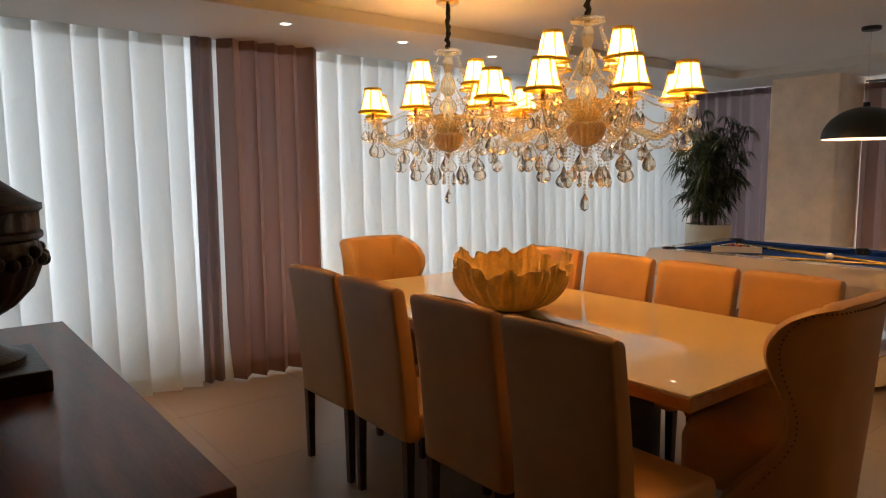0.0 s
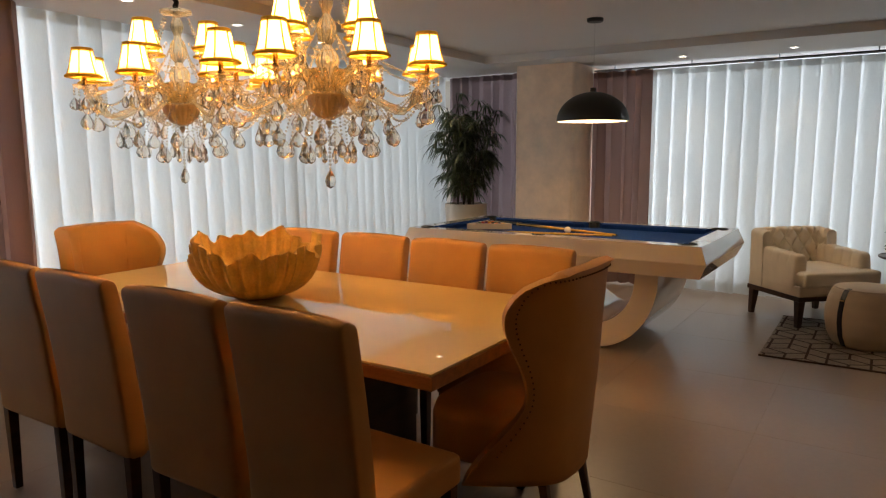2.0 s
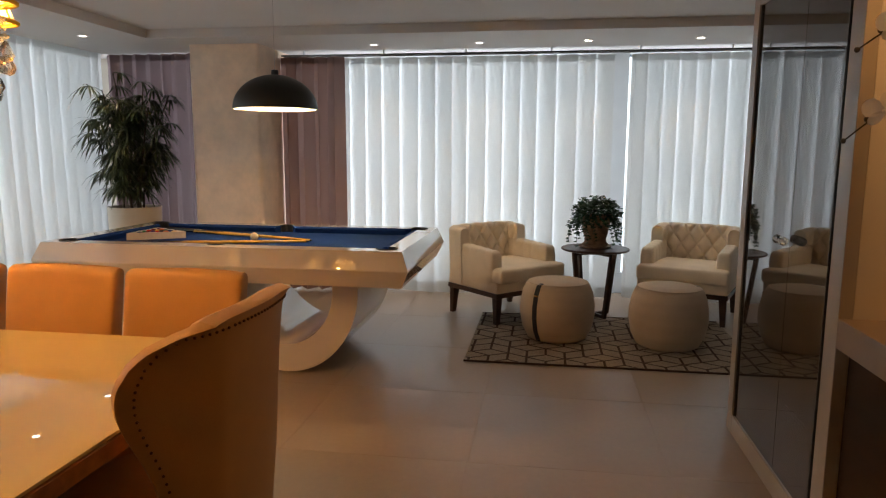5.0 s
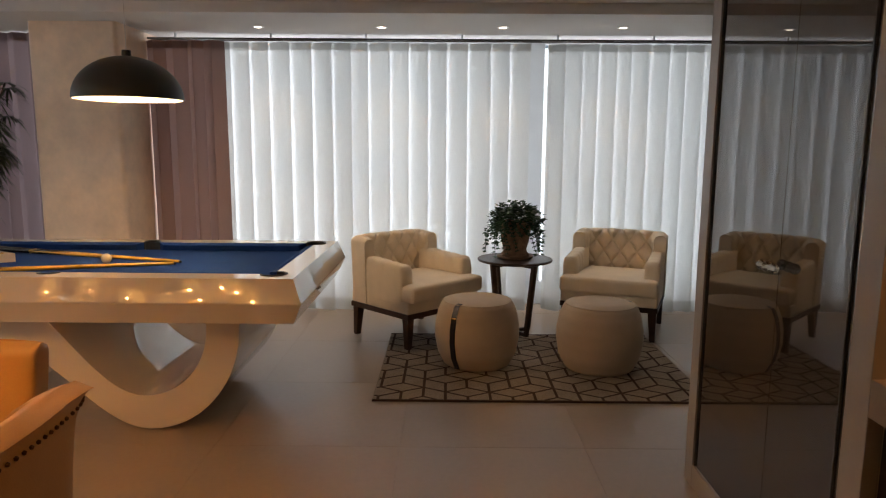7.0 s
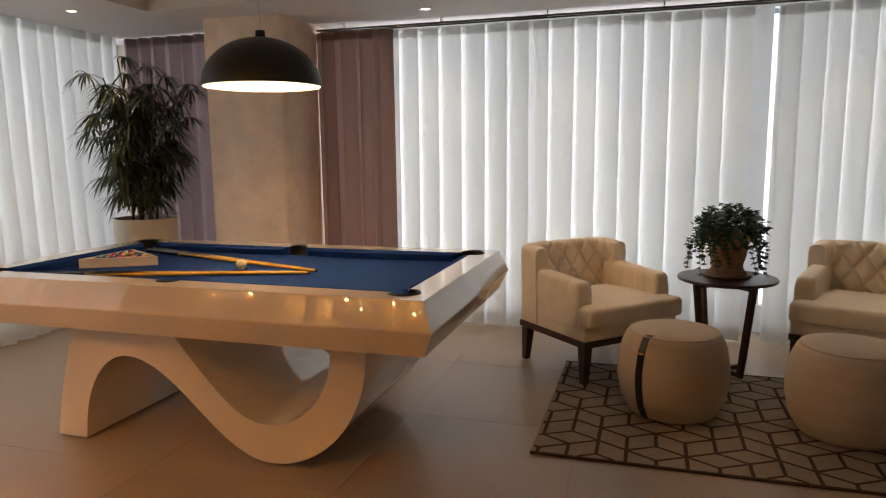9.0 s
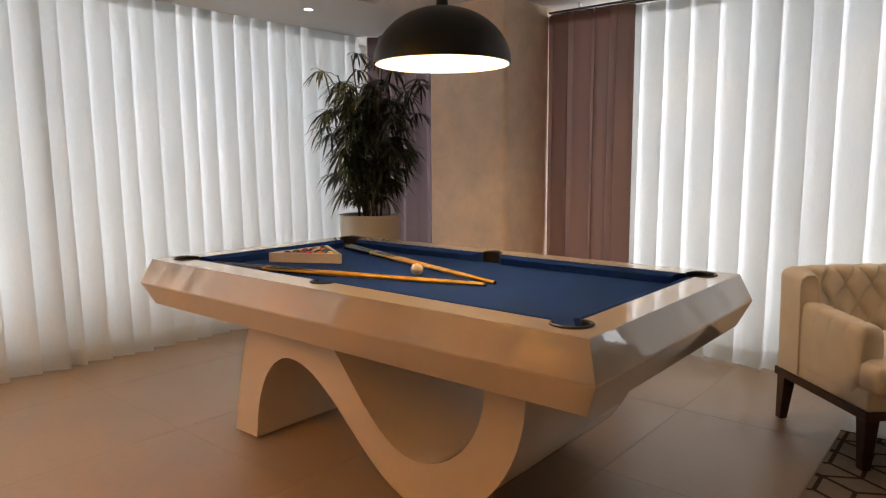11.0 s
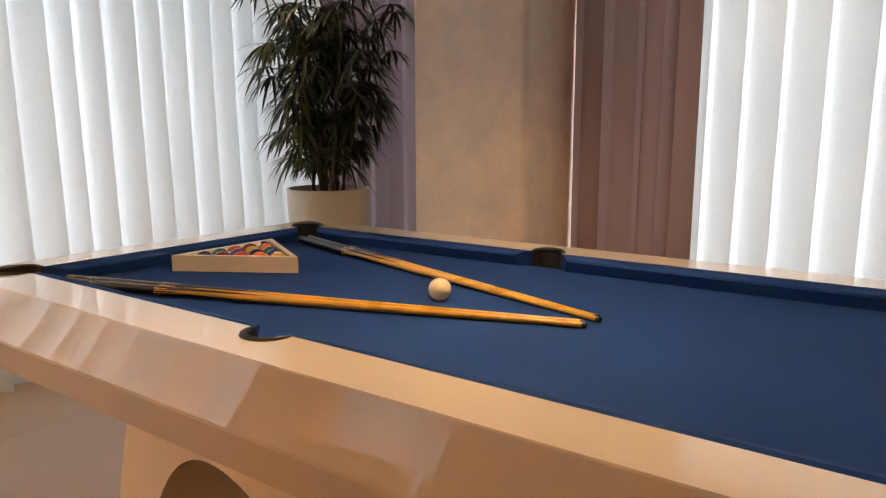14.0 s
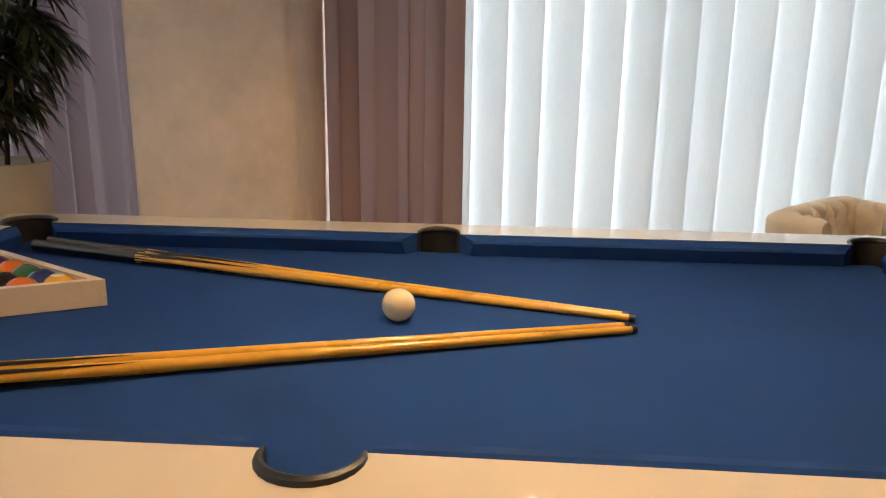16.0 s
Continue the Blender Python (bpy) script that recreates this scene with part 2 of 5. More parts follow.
M_ARMGLASS = sparkling("champagne_glass", (1.0, 0.96, 0.84), (1.0, 0.88, 0.60), 0.65, 0.15)
M_CORDCOVER = mat("black_cord_cover", (0.008, 0.007, 0.007), 0.9, vary=0.3, fine=200, bump=0.4)
M_CUE = mat("maple_cue", (0.66, 0.36, 0.045), 0.28, vary=0.15, scale=5, fine=60, coat=0.3, bump=0.01)
M_CUEDARK = mat("dark_cue_butt", (0.012, 0.010, 0.010), 0.22, vary=0.3, coat=0.3)
M_IVORY = mat("cue_ball_ivory", (0.85, 0.71, 0.46), 0.12, vary=0.02, coat=0.4, bump=0)
M_RACK = mat("rack_white", (0.66, 0.57, 0.46), 0.4, vary=0.05)
M_PETAL = mat("white_petal", (0.80, 0.74, 0.62), 0.55, vary=0.06, scale=20, bump=0.05)
M_WINDOWGLASS = glass("window_glass", (0.97, 0.99, 1.0))


# ---- mesh helpers ----
def part(name, bm, material, parent=None, label="", smooth=38.0, at=None):
    me = bpy.data.meshes.new(name)
    bmesh.ops.recalc_face_normals(bm, faces=bm.faces[:])
    flat = bm.faces.layers.int.get("bevelled") is not None
    normals = []
    if flat:
        # large flat faces keep their own normal; the narrow bevels blend between them
        for f in bm.faces:
            f.smooth = True
        for v in bm.verts:
            n = Vector((0, 0, 0))
            for f in v.link_faces:
                n += f.normal * f.calc_area()
            normals.append(n.normalized())
    elif smooth:
        lim = radians(smooth)
        for f in bm.faces:
            f.smooth = True
        for e in bm.edges:
            e.smooth = len(e.link_faces) == 2 and e.calc_face_angle(0) < lim
    bm.to_mesh(me)
    bm.free()
    if normals:
        me.normals_split_custom_set_from_vertices(normals)
    me.materials.append(material)
    ob = new(name, me)
    if parent is not None:
        ob.parent = parent
    if at is not None:
        ob.matrix_basis = at
    if label:
        ob["label"] = label
    return ob


def same_part(ob, m, parent=None):
    """Another object on the same mesh."""
    o = new(ob.name.split(".")[0], ob.data)
    o.parent = parent if parent is not None else ob.parent
    o.matrix_basis = m
    if "label" in ob.keys():
        o["label"] = ob["label"]
    return o


def empty(name, m=Matrix(), label="", category="", group="", kind=""):
    e = new(name)
    e.empty_display_size = 0.1
    e.matrix_basis = m
    return tagged(e, label, category, group, kind)


def box(x0, x1, y0, y1, z0, z1, bevel=0.0, seg=2, bm=None, m=None):
    bm = bm or bmesh.new()
    base = Matrix.Translation(((x0 + x1) / 2, (y0 + y1) / 2, (z0 + z1) / 2)) @ Matrix.Diagonal((abs(x1 - x0), abs(y1 - y0), abs(z1 - z0), 1))
    got = bmesh.ops.create_cube(bm, size=1, matrix=(m or Matrix()) @ base)
    if bevel:
        edges = list({e for v in got["verts"] for e in v.link_edges})
        if not bm.faces.layers.int.get("bevelled"):
            bm.faces.layers.int.new("bevelled")
        bmesh.ops.bevel(bm, geom=edges, offset=bevel, segments=seg, profile=0.5, affect="EDGES")
    return bm


def surface(f, nu, nv, wrap=False, bm=None, cap=False):
    """A grid of f(u, v), u and v from 0 to 1; wrap: closed in u."""
    bm = bm or bmesh.new()
    cols = nu if wrap else nu + 1
    vs = [[bm.verts.new(f(i / nu, j / nv)) for i in range(cols)] for j in range(nv + 1)]
    for j in range(nv):
        for i in range(nu):
            k = (i + 1) % cols
            bm.faces.new((vs[j][i], vs[j][k], vs[j + 1][k], vs[j + 1][i]))
    if cap and wrap:
        bm.faces.new(vs[0][::-1])
        bm.faces.new(vs[-1])
    return bm


def lathe(profile, n=32, bm=None, at=(0, 0, 0), cap=True, ripple=None):
    """profile: (radius, height) from one end to the other."""
    bm = bm or bmesh.new()
    rings = []
    for r, z in profile:
        ring = []
        for i in range(n):
            a = 2 * math.pi * i / n
            k = r * (ripple(a, z) if ripple else 1)
            ring.append(bm.verts.new((at[0] + k * math.cos(a), at[1] + k * math.sin(a), at[2] + z)))
        rings.append(ring)
    for a, b in zip(rings, rings[1:]):
        for i in range(n):
            bm.faces.new((a[i], a[(i + 1) % n], b[(i + 1) % n], b[i]))
    if cap:
        bm.faces.new(rings[0][::-1])
        bm.faces.new(rings[-1])
    return bm


def tube(points, radius, n=8, bm=None, cap=True):
    """A round bar along points; radius: a number or a function of 0 to 1."""
    bm = bm or bmesh.new()
    pts = [Vector(p) for p in points]
    rings, last = [], None
    for i, p in enumerate(pts):
        d = (pts[min(i + 1, len(pts) - 1)] - pts[max(i - 1, 0)]).normalized()
        ref = last if last is not None else (Vector((0, 0, 1)) if abs(d.z) < 0.9 else Vector((1, 0, 0)))
        s = (ref - d * ref.dot(d)).normalized()
        last = s
        q = d.cross(s)
        r = radius(i / (len(pts) - 1)) if callable(radius) else radius
        rings.append([bm.verts.new(p + r * (s * math.cos(2 * math.pi * k / n) + q * math.sin(2 * math.pi * k / n))) for k in range(n)])
    for a, b in zip(rings, rings[1:]):
        for i in range(n):
            bm.faces.new((a[i], a[(i + 1) % n], b[(i + 1) % n], b[i]))
    if cap:
        bm.faces.new(rings[0][::-1])
        bm.faces.new(rings[-1])
    return bm


def prism(outline, axis, lo, hi, bm=None):
    """An outline of (a, b) pairs pushed along axis: 'x' takes (y, z), 'y' takes (x, z), 'z' takes (x, y)."""
    bm = bm or bmesh.new()
    put = {"x": lambda a, b, c: (c, a, b), "y": lambda a, b, c: (a, c, b), "z": lambda a, b, c: (a, b, c)}[axis]
    lower = [bm.verts.new(put(a, b, lo)) for a, b in outline]
    upper = [bm.verts.new(put(a, b, hi)) for a, b in outline]
    n = len(outline)
    for i in range(n):
        bm.faces.new((lower[i], lower[(i + 1) % n], upper[(i + 1) % n], upper[i]))
    bm.faces.new(lower[::-1])
    bm.faces.new(upper)
    return bm


def ball(r, at=(0, 0, 0), bm=None, u=20, v=12, m=None):
    bm = bm or bmesh.new()
    bmesh.ops.create_uvsphere(bm, u_segments=u, v_segments=v, radius=r, matrix=Matrix.Translation(at) @ (m or Matrix()))
    return bm


def structure(name, bm, material, label, smooth=0.0):
    return tagged(part(name, bm, material, smooth=smooth), label, kind="structure")


# ---- the room ----
X0, X1, Y0, Y1 = -2.2, 7.62, -2.75, 5.02
SOFFIT, TRAY = 2.37, 2.445
floor = structure("floor", box(X0, X1 + 0.2, Y0, Y1 + 0.2, -0.12, -0.0012), M_GROUT, "large beige satin porcelain floor tiles")

# unseen west, hall and south walls; their dark colour holds back bounced light
structure("wall_west", box(-0.60, -0.45, 0.95, Y1, 0, 2.6), M_WALL_DARK, "unseen wall behind the sideboard, darkened to cut bounced light")
structure("wall_hall_north", box(X0, -0.60, 0.95, 1.10, 0, 2.6), M_WALL_DARK, "unseen hall wall, darkened to cut bounced light")
structure("wall_hall_west", box(X0 - 0.15, X0, Y0, 1.10, 0, 2.6), M_WALL_DARK, "unseen hall wall, darkened to cut bounced light")
structure("wall_south", box(X0 - 0.15, X1 + 0.2, Y0 - 0.15, Y0, 0, 2.6), M_WALL_DARK, "unseen wall, darkened to cut bounced light")
structure("wall_north_sill", box(-0.60, X1, Y1, Y1 + 0.16, 0, 0.30), M_WALL, "low painted wall under the long window")
structure("wall_north_head", box(-0.60, X1, Y1, Y1 + 0.16, 2.42, 2.6), M_WALL, "painted lintel over the long window")
structure("wall_east_head", box(X1, X1 + 0.16, Y0, Y1 + 0.16, 2.42, 2.6), M_WALL, "painted lintel over the sliding doors")
structure("wall_corner", box(X1, X1 + 0.16, 4.70, Y1 + 0.16, 0, 2.42), M_WALL, "painted corner of the room")
structure("wall_south_east", box(X1, X1 + 0.16, Y0, -2.45, 0, 2.42), M_WALL, "painted end of the window wall")


def rounded_rect(x0, x1, y0, y1, r, n=6):
    pts = []
    for cx, cy, a0 in ((x1 - r, y1 - r, 0), (x0 + r, y1 - r, 90), (x0 + r, y0 + r, 180), (x1 - r, y0 + r, 270)):
        for i in range(n + 1):
            a = radians(a0 + 90 * i / n)
            pts.append((cx + r * math.cos(a), cy + r * math.sin(a)))
    return pts


structure("column", prism(rounded_rect(6.78, 7.62, 2.84, 3.52, 0.035), "z", 0, 2.42), M_PLASTER,
          "beige stucco column with mottled plaster finish", smooth=38)

TX0, TX1, TY0, TY1 = -1.5, 6.41, -1.9, 3.70
SOFFIT_L = "lowered white plaster border of the ceiling"
structure("ceiling_border_west", box(X0, TX0, Y0, Y1, SOFFIT, 2.6), M_CEIL, SOFFIT_L)
structure("ceiling_border_east", box(TX1, X1, Y0, Y1, SOFFIT, 2.6), M_CEIL, SOFFIT_L)
structure("ceiling_border_south", box(TX0, TX1, Y0, TY0, SOFFIT, 2.6), M_CEIL, SOFFIT_L)
structure("ceiling_border_north", box(TX0, TX1, TY1, Y1, SOFFIT, 2.6), M_CEIL, SOFFIT_L)
structure("ceiling", box(TX0, TX1, TY0, TY1, TRAY, 2.6), M_CEIL, "raised flat white plaster ceiling field")


def window(name, m, length, stops, sill, head, kick=0.07, stile=0.05):
    """A row of glazed panels along local x."""
    top = empty(name, m, "white aluminium window with clear glass panes behind curtains", kind="structure")
    part("window_frame", box(0, length, -0.04, 0.04, sill, sill + kick, 0.004), M_ALU, top)
    part("window_frame", box(0, length, -0.04, 0.04, head - 0.07, head, 0.004), M_ALU, top)
    for x in stops:
        part("mullion", box(x - stile, x + stile, -0.035, 0.035, sill + kick, head - 0.07, 0.004), M_ALU, top)
    for p, q in zip(stops, stops[1:]):
        a, b = p + stile, q - stile
        pane = part("pane", box(a, b, -0.004, 0.004, sill + kick, head - 0.07), M_WINDOWGLASS, top)
        pane.visible_shadow = False
    return top


window("window_1", pose(-0.60, Y1 + 0.08, 0), 8.22, [8.22 * k / 5 for k in range(6)], 0.30, 2.42)
window("window_2", pose(X1 + 0.08, -2.45, 0, 0, 0, 90), 5.29, [0.05, 1.99, 3.64, 5.24], 0.0, 2.42, 0.21, 0.085)
window("window_3", pose(X1 + 0.08, 3.52, 0, 0, 0, 90), 1.18, [0.05, 1.13], 0.0, 2.42, 0.21)


# ---- curtains ----
def hang(name, at, cols, material, label, smooth):
    """A curtain thing: its cloth, a stitched hem at the bottom and a heading band at the top."""
    c = empty(name, Matrix(), label, "curtain")
    part("cloth", surface(lambda u, v: at(u, v, 0.0), cols, 6), material, c, smooth=smooth)
    part("hem", surface(lambda u, v: at(u, v * 0.045, 0.0025), cols, 1), material, c, smooth=smooth)
    part("heading", surface(lambda u, v: at(u, 0.972 + v * 0.026, 0.0025), cols, 1), material, c, smooth=smooth)
    return c


def curtain(name, a, b, line, axis, z0, z1, pitch, depth, over, material, label, seed, sway=0.012):
    """Hanging cloth from a to b along axis, at the other axis' value line. over: how far each fold laps back on itself."""
    rng = random.Random(seed)
    folds = max(2, round(abs(b - a) / pitch))
    offs = [rng.uniform(-0.12, 0.12) for _ in range(folds + 2)]
    deep = [rng.uniform(0.75, 1.2) for _ in range(folds + 2)]
    lean = [rng.uniform(-1, 1) for _ in range(folds + 2)]
    per = 18

    def at(u, v, lift):
        s = u * folds
        k = min(int(s), folds - 1)
        w = s - k
        mix = lambda lst: lst[k] * (1 - w) + lst[k + 1] * w
        low = 1 - v
        x = (s + mix(offs) * math.sin(math.pi * u) - over * math.sin(4 * math.pi * s)) / folds
        x = a + (b - a) * x + sway * mix(lean) * low
        y = line - lift + depth * mix(deep) * (0.82 + 0.18 * low) * math.cos(2 * math.pi * s) + 0.010 * mix(lean) * low ** 2
        z = z0 + (z1 - z0) * v + 0.004 * math.cos(2 * math.pi * s) * low
        return (x, y, z) if axis == "x" else (y, x, z)

    return hang(name, at, folds * per, material, label, 80)


def sheer(a, b, line, axis, z0, z1, pitch, seed):
    """A white voile panel pressed in flat folds: each lies three layers deep but for a narrow single-layer strip."""
    rng = random.Random(seed)
    folds = max(3, round(abs(b - a) / pitch))
    step = (b - a) / folds
    left = [a + step * (k - 1 + rng.uniform(-0.10, 0.10)) for k in range(folds + 3)]
    slit = [rng.choice((0.10, 0.14, 0.20, 0.28) if axis == "x" else (0.07, 0.09, 0.11, 0.14)) for _ in range(folds + 3)]
    deep = [rng.uniform(0.016, 0.030) for _ in range(folds + 3)]
    lean = [rng.uniform(-1, 1) for _ in range(folds + 3)]
    nodes = []
    for k in range(folds + 1):
        right = left[k + 2] - step * slit[k] if k < folds else b
        nodes.append((max(min(left[k], max(a, b)), min(a, b)), 1, k))
        nodes.append((max(min(right, max(a, b)), min(a, b)), -1, k))
    cols = []
    for (x0, s0, k0), (x1, s1, k1) in zip(nodes, nodes[1:]):
        for i in range(8):
            t = i / 8
            e = t - 0.6 * math.sin(2 * math.pi * t) / (2 * math.pi)
            cols.append((x0 + (x1 - x0) * e, s0 * math.cos(math.pi * t) * deep[k0], lean[k0] * (1 - t) + lean[k1] * t))
    cols.append((nodes[-1][0], -deep[nodes[-1][2]], 0.0))
    n = len(cols) - 1

    def at(u, v, lift):
        x, y, q = cols[round(u * n)]
        low = 1 - v
        px = x + 0.005 * q * low
        py = line - lift + y * (1 + 0.4 * low + (1.9 if axis == "x" else 0.7) * low ** 3) + 0.006 * q * low * low
        pz = z0 + (z1 - z0) * v + 0.003 * q * low
        return (px, py, pz) if axis == "x" else (py, px, pz)

    return hang("sheer_curtain", at, n, M_SHEER, "white sheer curtain in soft vertical folds, backlit by daylight", 75)


sheer(-0.44, 1.52, 4.74, "x", 0.006, 2.37, 0.185, 1)
sheer(2.16, 4.64, 4.74, "x", 0.006, 2.37, 0.170, 2)
sheer(4.60, 7.22, 4.74, "x", 0.006, 2.37, 0.150, 3)
sheer(2.30, -0.38, 7.36, "y", 0.015, 2.305, 0.165, 4)
sheer(-0.53, -2.42, 7.36, "y", 0.015, 2.305, 0.150, 5)
curtain("drape", 1.49, 2.24, 4.62, "x", 0.02, 2.37, 0.15, 0.058, 0.07, M_DRAPE, "heavy mauve drape gathered in deep folds", 6)
curtain("thin_drape", 1.32, 1.462, 4.66, "x", 0.02, 2.37, 0.10, 0.02, 0.02, M_DRAPE_THIN, "edge of the mauve drape hanging in a single backlit layer", 7)
curtain("drape", 2.19, 2.838, 7.27, "y", 0.02, 2.305, 0.16, 0.050, 0.07, M_DRAPE, "heavy mauve drape gathered beside the column", 8)
curtain("drape", 3.56, 4.70, 7.27, "y", 0.02, 2.36, 0.15, 0.04, 0.04, M_DRAPE_THIN, "lavender drape backlit behind the tall plant", 9)

rail = empty("curtain_rail", pose(7.33, 0, 0), "dark double curtain rail fixed under the ceiling", "curtain rail")
for dx in (-0.045, 0.035):
    part("track", box(dx - 0.012, dx + 0.012, -2.43, 2.82, 2.316, 2.330, 0.003), M_RAIL, rail)
for i in range(7):
    part("bracket", box(-0.02, 0.01, -2.2 + 0.8 * i - 0.006, -2.2 + 0.8 * i + 0.006, 2.332, SOFFIT, 0.002), M_ALU, rail)


def downlight(x, y, z=SOFFIT):
    d = empty("downlight", pose(x, y, z), "small round recessed ceiling downlight, lit", "ceiling light", "ceiling downlights")
    part("ring", lathe([(0.030, -0.001), (0.046, -0.002), (0.046, -0.005), (0.036, -0.007), (0.030, -0.004)], 24, cap=False), M_ALU, d)
    part("lens", lathe([(0.030, -0.002), (0.030, -0.004)], 24), M_SPOT, d)


for x, y in SPOTS:
    downlight(x, y)


# ---- billiard corner ----
PX, PY = 5.1875, 2.1875
HX, HY, RAIL_Z, BED_Z = 0.6425, 1.1575, 0.834, 0.787
pool = empty("pool_table", pose(PX, PY, 0), "white lacquered pool table with blue cloth and wave-shaped base", "pool table")


def loop_rect(bm, hx, hy, z):
    return [bm.verts.new((sx * hx, sy * hy, z)) for sx, sy in ((-1, -1), (1, -1), (1, 1), (-1, 1))]


IX, IY = HX - 0.120, HY - 0.121


def pocket_outline():
    """The inner edge of the rail with round pocket cut-outs, as (x, y)."""
    pts = []
    stops = [(-IX, -IY, 225, "c"), (IX, -IY, 315, "c"), (IX, -0.002, 0, "m"), (IX, IY, 45, "c"), (-IX, IY, 135, "c"), (-IX, 0.042, 180, "m")]
    for x, y, a, kind in stops:
        r, off, half = (0.058, 0.004, 135) if kind == "c" else (0.047, 0.004, 100)
        cx, cy = x + off * math.cos(radians(a)), y + off * math.sin(radians(a))
        pts.append([(cx + r * math.cos(radians(a + d)), cy + r * math.sin(radians(a + d))) for d in np.linspace(-half, half, 15)])
    return pts


pockets = pocket_outline()
bm = bmesh.new()
outer = loop_rect(bm, HX, HY, RAIL_Z)
inner = [bm.verts.new((x, y, RAIL_Z)) for arc in pockets for x, y in arc]
edges = [bm.edges.new((r[i], r[(i + 1) % len(r)])) for r in (outer, inner) for i in range(len(r))]
bmesh.ops.triangle_fill(bm, use_beauty=True, edges=edges)
rings = [outer]
for out, z in ((0.002, RAIL_Z - 0.003), (0.043, 0.726), (0.043, 0.719), (-0.002, 0.618), (-0.10, 0.612)):
    rings.append(loop_rect(bm, HX + out, HY + out, z))
for a, b in zip(rings, rings[1:]):
    for i in range(4):
        bm.faces.new((a[i], a[(i + 1) % 4], b[(i + 1) % 4], b[i]))
bm.faces.new(rings[-1])
part("cabinet", bm, M_LACQUER, pool, "glossy white lacquer rim with a faceted edge", smooth=12)
liner = bmesh.new()
edge = [p for arc in pockets for p in arc]
hi = [liner.verts.new((x, y, RAIL_Z - 0.001)) for x, y in edge]
lo = [liner.verts.new((x, y, 0.74)) for x, y in edge]
for i in range(len(edge)):
    k = (i + 1) % len(edge)
    liner.faces.new((hi[i], hi[k], lo[k], lo[i]))
part("liner", liner, M_BLACK, pool, "black lining under the rail")
part("bed", box(-IX + 0.005, IX - 0.005, -IY + 0.005, IY - 0.005, 0.70, BED_Z), M_FELT, pool, "blue billiard cloth")
part("pocket_floor", box(-IX - 0.075, IX + 0.075, -IY - 0.075, IY + 0.075, 0.735, 0.748), M_BLACK, pool)
for arc in pockets:
    mid = Vector((sum(p[0] for p in arc) / 15, sum(p[1] for p in arc) / 15, 0))
    part("pocket_rim", tube([(x + (x - mid.x) * 0.05, y + (y - mid.y) * 0.05, RAIL_Z) for x, y in arc], lambda s: 0.002 + 0.0055 * math.sin(math.pi * s) ** 0.6, 8), M_BLACK, pool, "black leather pocket rim")
    bm = bmesh.new()
    hi = [bm.verts.new((x, y, RAIL_Z)) for x, y in arc]
    lo = [bm.verts.new((x - (x - mid.x) * 0.02, y - (y - mid.y) * 0.02, 0.742)) for x, y in arc]
    for i in range(14):
        bm.faces.new((hi[i], hi[i + 1], lo[i + 1], lo[i]))
    part("pocket", bm, M_BLACK, pool, "black leather pocket")


def cushion(p, q, inward):
    """A cloth cushion from p to q along the rail; inward: unit vector to the bed."""
    p, q, n = Vector(p), Vector(q), Vector(inward)
    d = (q - p).normalized()
    bm = bmesh.new()
    rows = []
    for off, z, trim in ((0.0, RAIL_Z - 0.002, 0.0), (0.012, RAIL_Z + 0.001, 0.008), (0.040, RAIL_Z - 0.008, 0.034), (0.044, RAIL_Z - 0.014, 0.038), (0.030, BED_Z + 0.001, 0.03), (0.0, BED_Z + 0.001, 0.0)):
        row = [p + d * trim + n * off, p + d * (trim + 0.02) + n * off, q - d * (trim + 0.02) + n * off, q - d * trim + n * off]
        rows.append([bm.verts.new((v.x, v.y, z)) for v in row])
    for a, b in zip(rows, rows[1:] + rows[:1]):
        for i in range(3):
            bm.faces.new((a[i], a[i + 1], b[i + 1], b[i]))
    bm.faces.new([r[0] for r in rows])
    bm.faces.new([r[-1] for r in rows][::-1])
    part("cushion", bm, M_FELT, pool, "blue cloth cushion", smooth=30)


g, gm = 0.058, 0.048
for sy in (-1, 1):
    cushion((-IX + g, sy * IY, 0), (IX - g, sy * IY, 0), (0, -sy, 0))
for sx in (-1, 1):
    c0 = 0.042 if sx < 0 else -0.002
    cushion((sx * IX, -IY + g, 0), (sx * IX, c0 - gm, 0), (-sx, 0, 0))
    cushion((sx * IX, c0 + gm, 0), (sx * IX, IY - g, 0), (-sx, 0, 0))


def wave_outline():
    """The S-shaped base seen from the long side, as (y, z) in the room."""
    pts = [(3.005, 0.012), (2.835, 0.012)]
    for i in range(1, 15):
        a = math.pi / 2 * i / 14
        pts.append((2.56 + 0.27 * math.cos(a), 0.012 + 0.433 * math.sin(a)))
    for i in range(1, 21):
        y = 2.56 - 0.74 * i / 20
        pts.append((y, 0.2285 + 0.2165 * math.cos(math.pi * (2.56 - y) / 0.74)))
    for i in range(1, 17):
        a = math.pi / 2 * i / 16
        pts.append((1.82 - 0.47 * math.sin(a), 0.012 + 0.54 * (1 - math.cos(a))))
    pts += [(1.345, 0.625), (1.515, 0.625)]
    for i in range(0, 15):
        a = math.pi / 2 * (1 - i / 14)
        pts.append((1.84 - 0.325 * math.sin(a), 0.188 + 0.35 * (1 - math.cos(a))))
    for i in range(1, 15):
        y = 1.84 + 0.54 * i / 14
        pts.append((y, 0.188 + 0.275 * (1 - math.cos(math.pi * (y - 1.84) / 0.74))))
    pts += [(2.39, 0.625), (2.83, 0.625), (2.90, 0.45), (2.955, 0.26), (2.985, 0.12)]
    return [(y - PY, z) for y, z in pts]


part("base", prism(wave_outline(), "x", -0.4475, 0.4475), M_LACQUER, pool, "glossy white wave-shaped base", smooth=30)
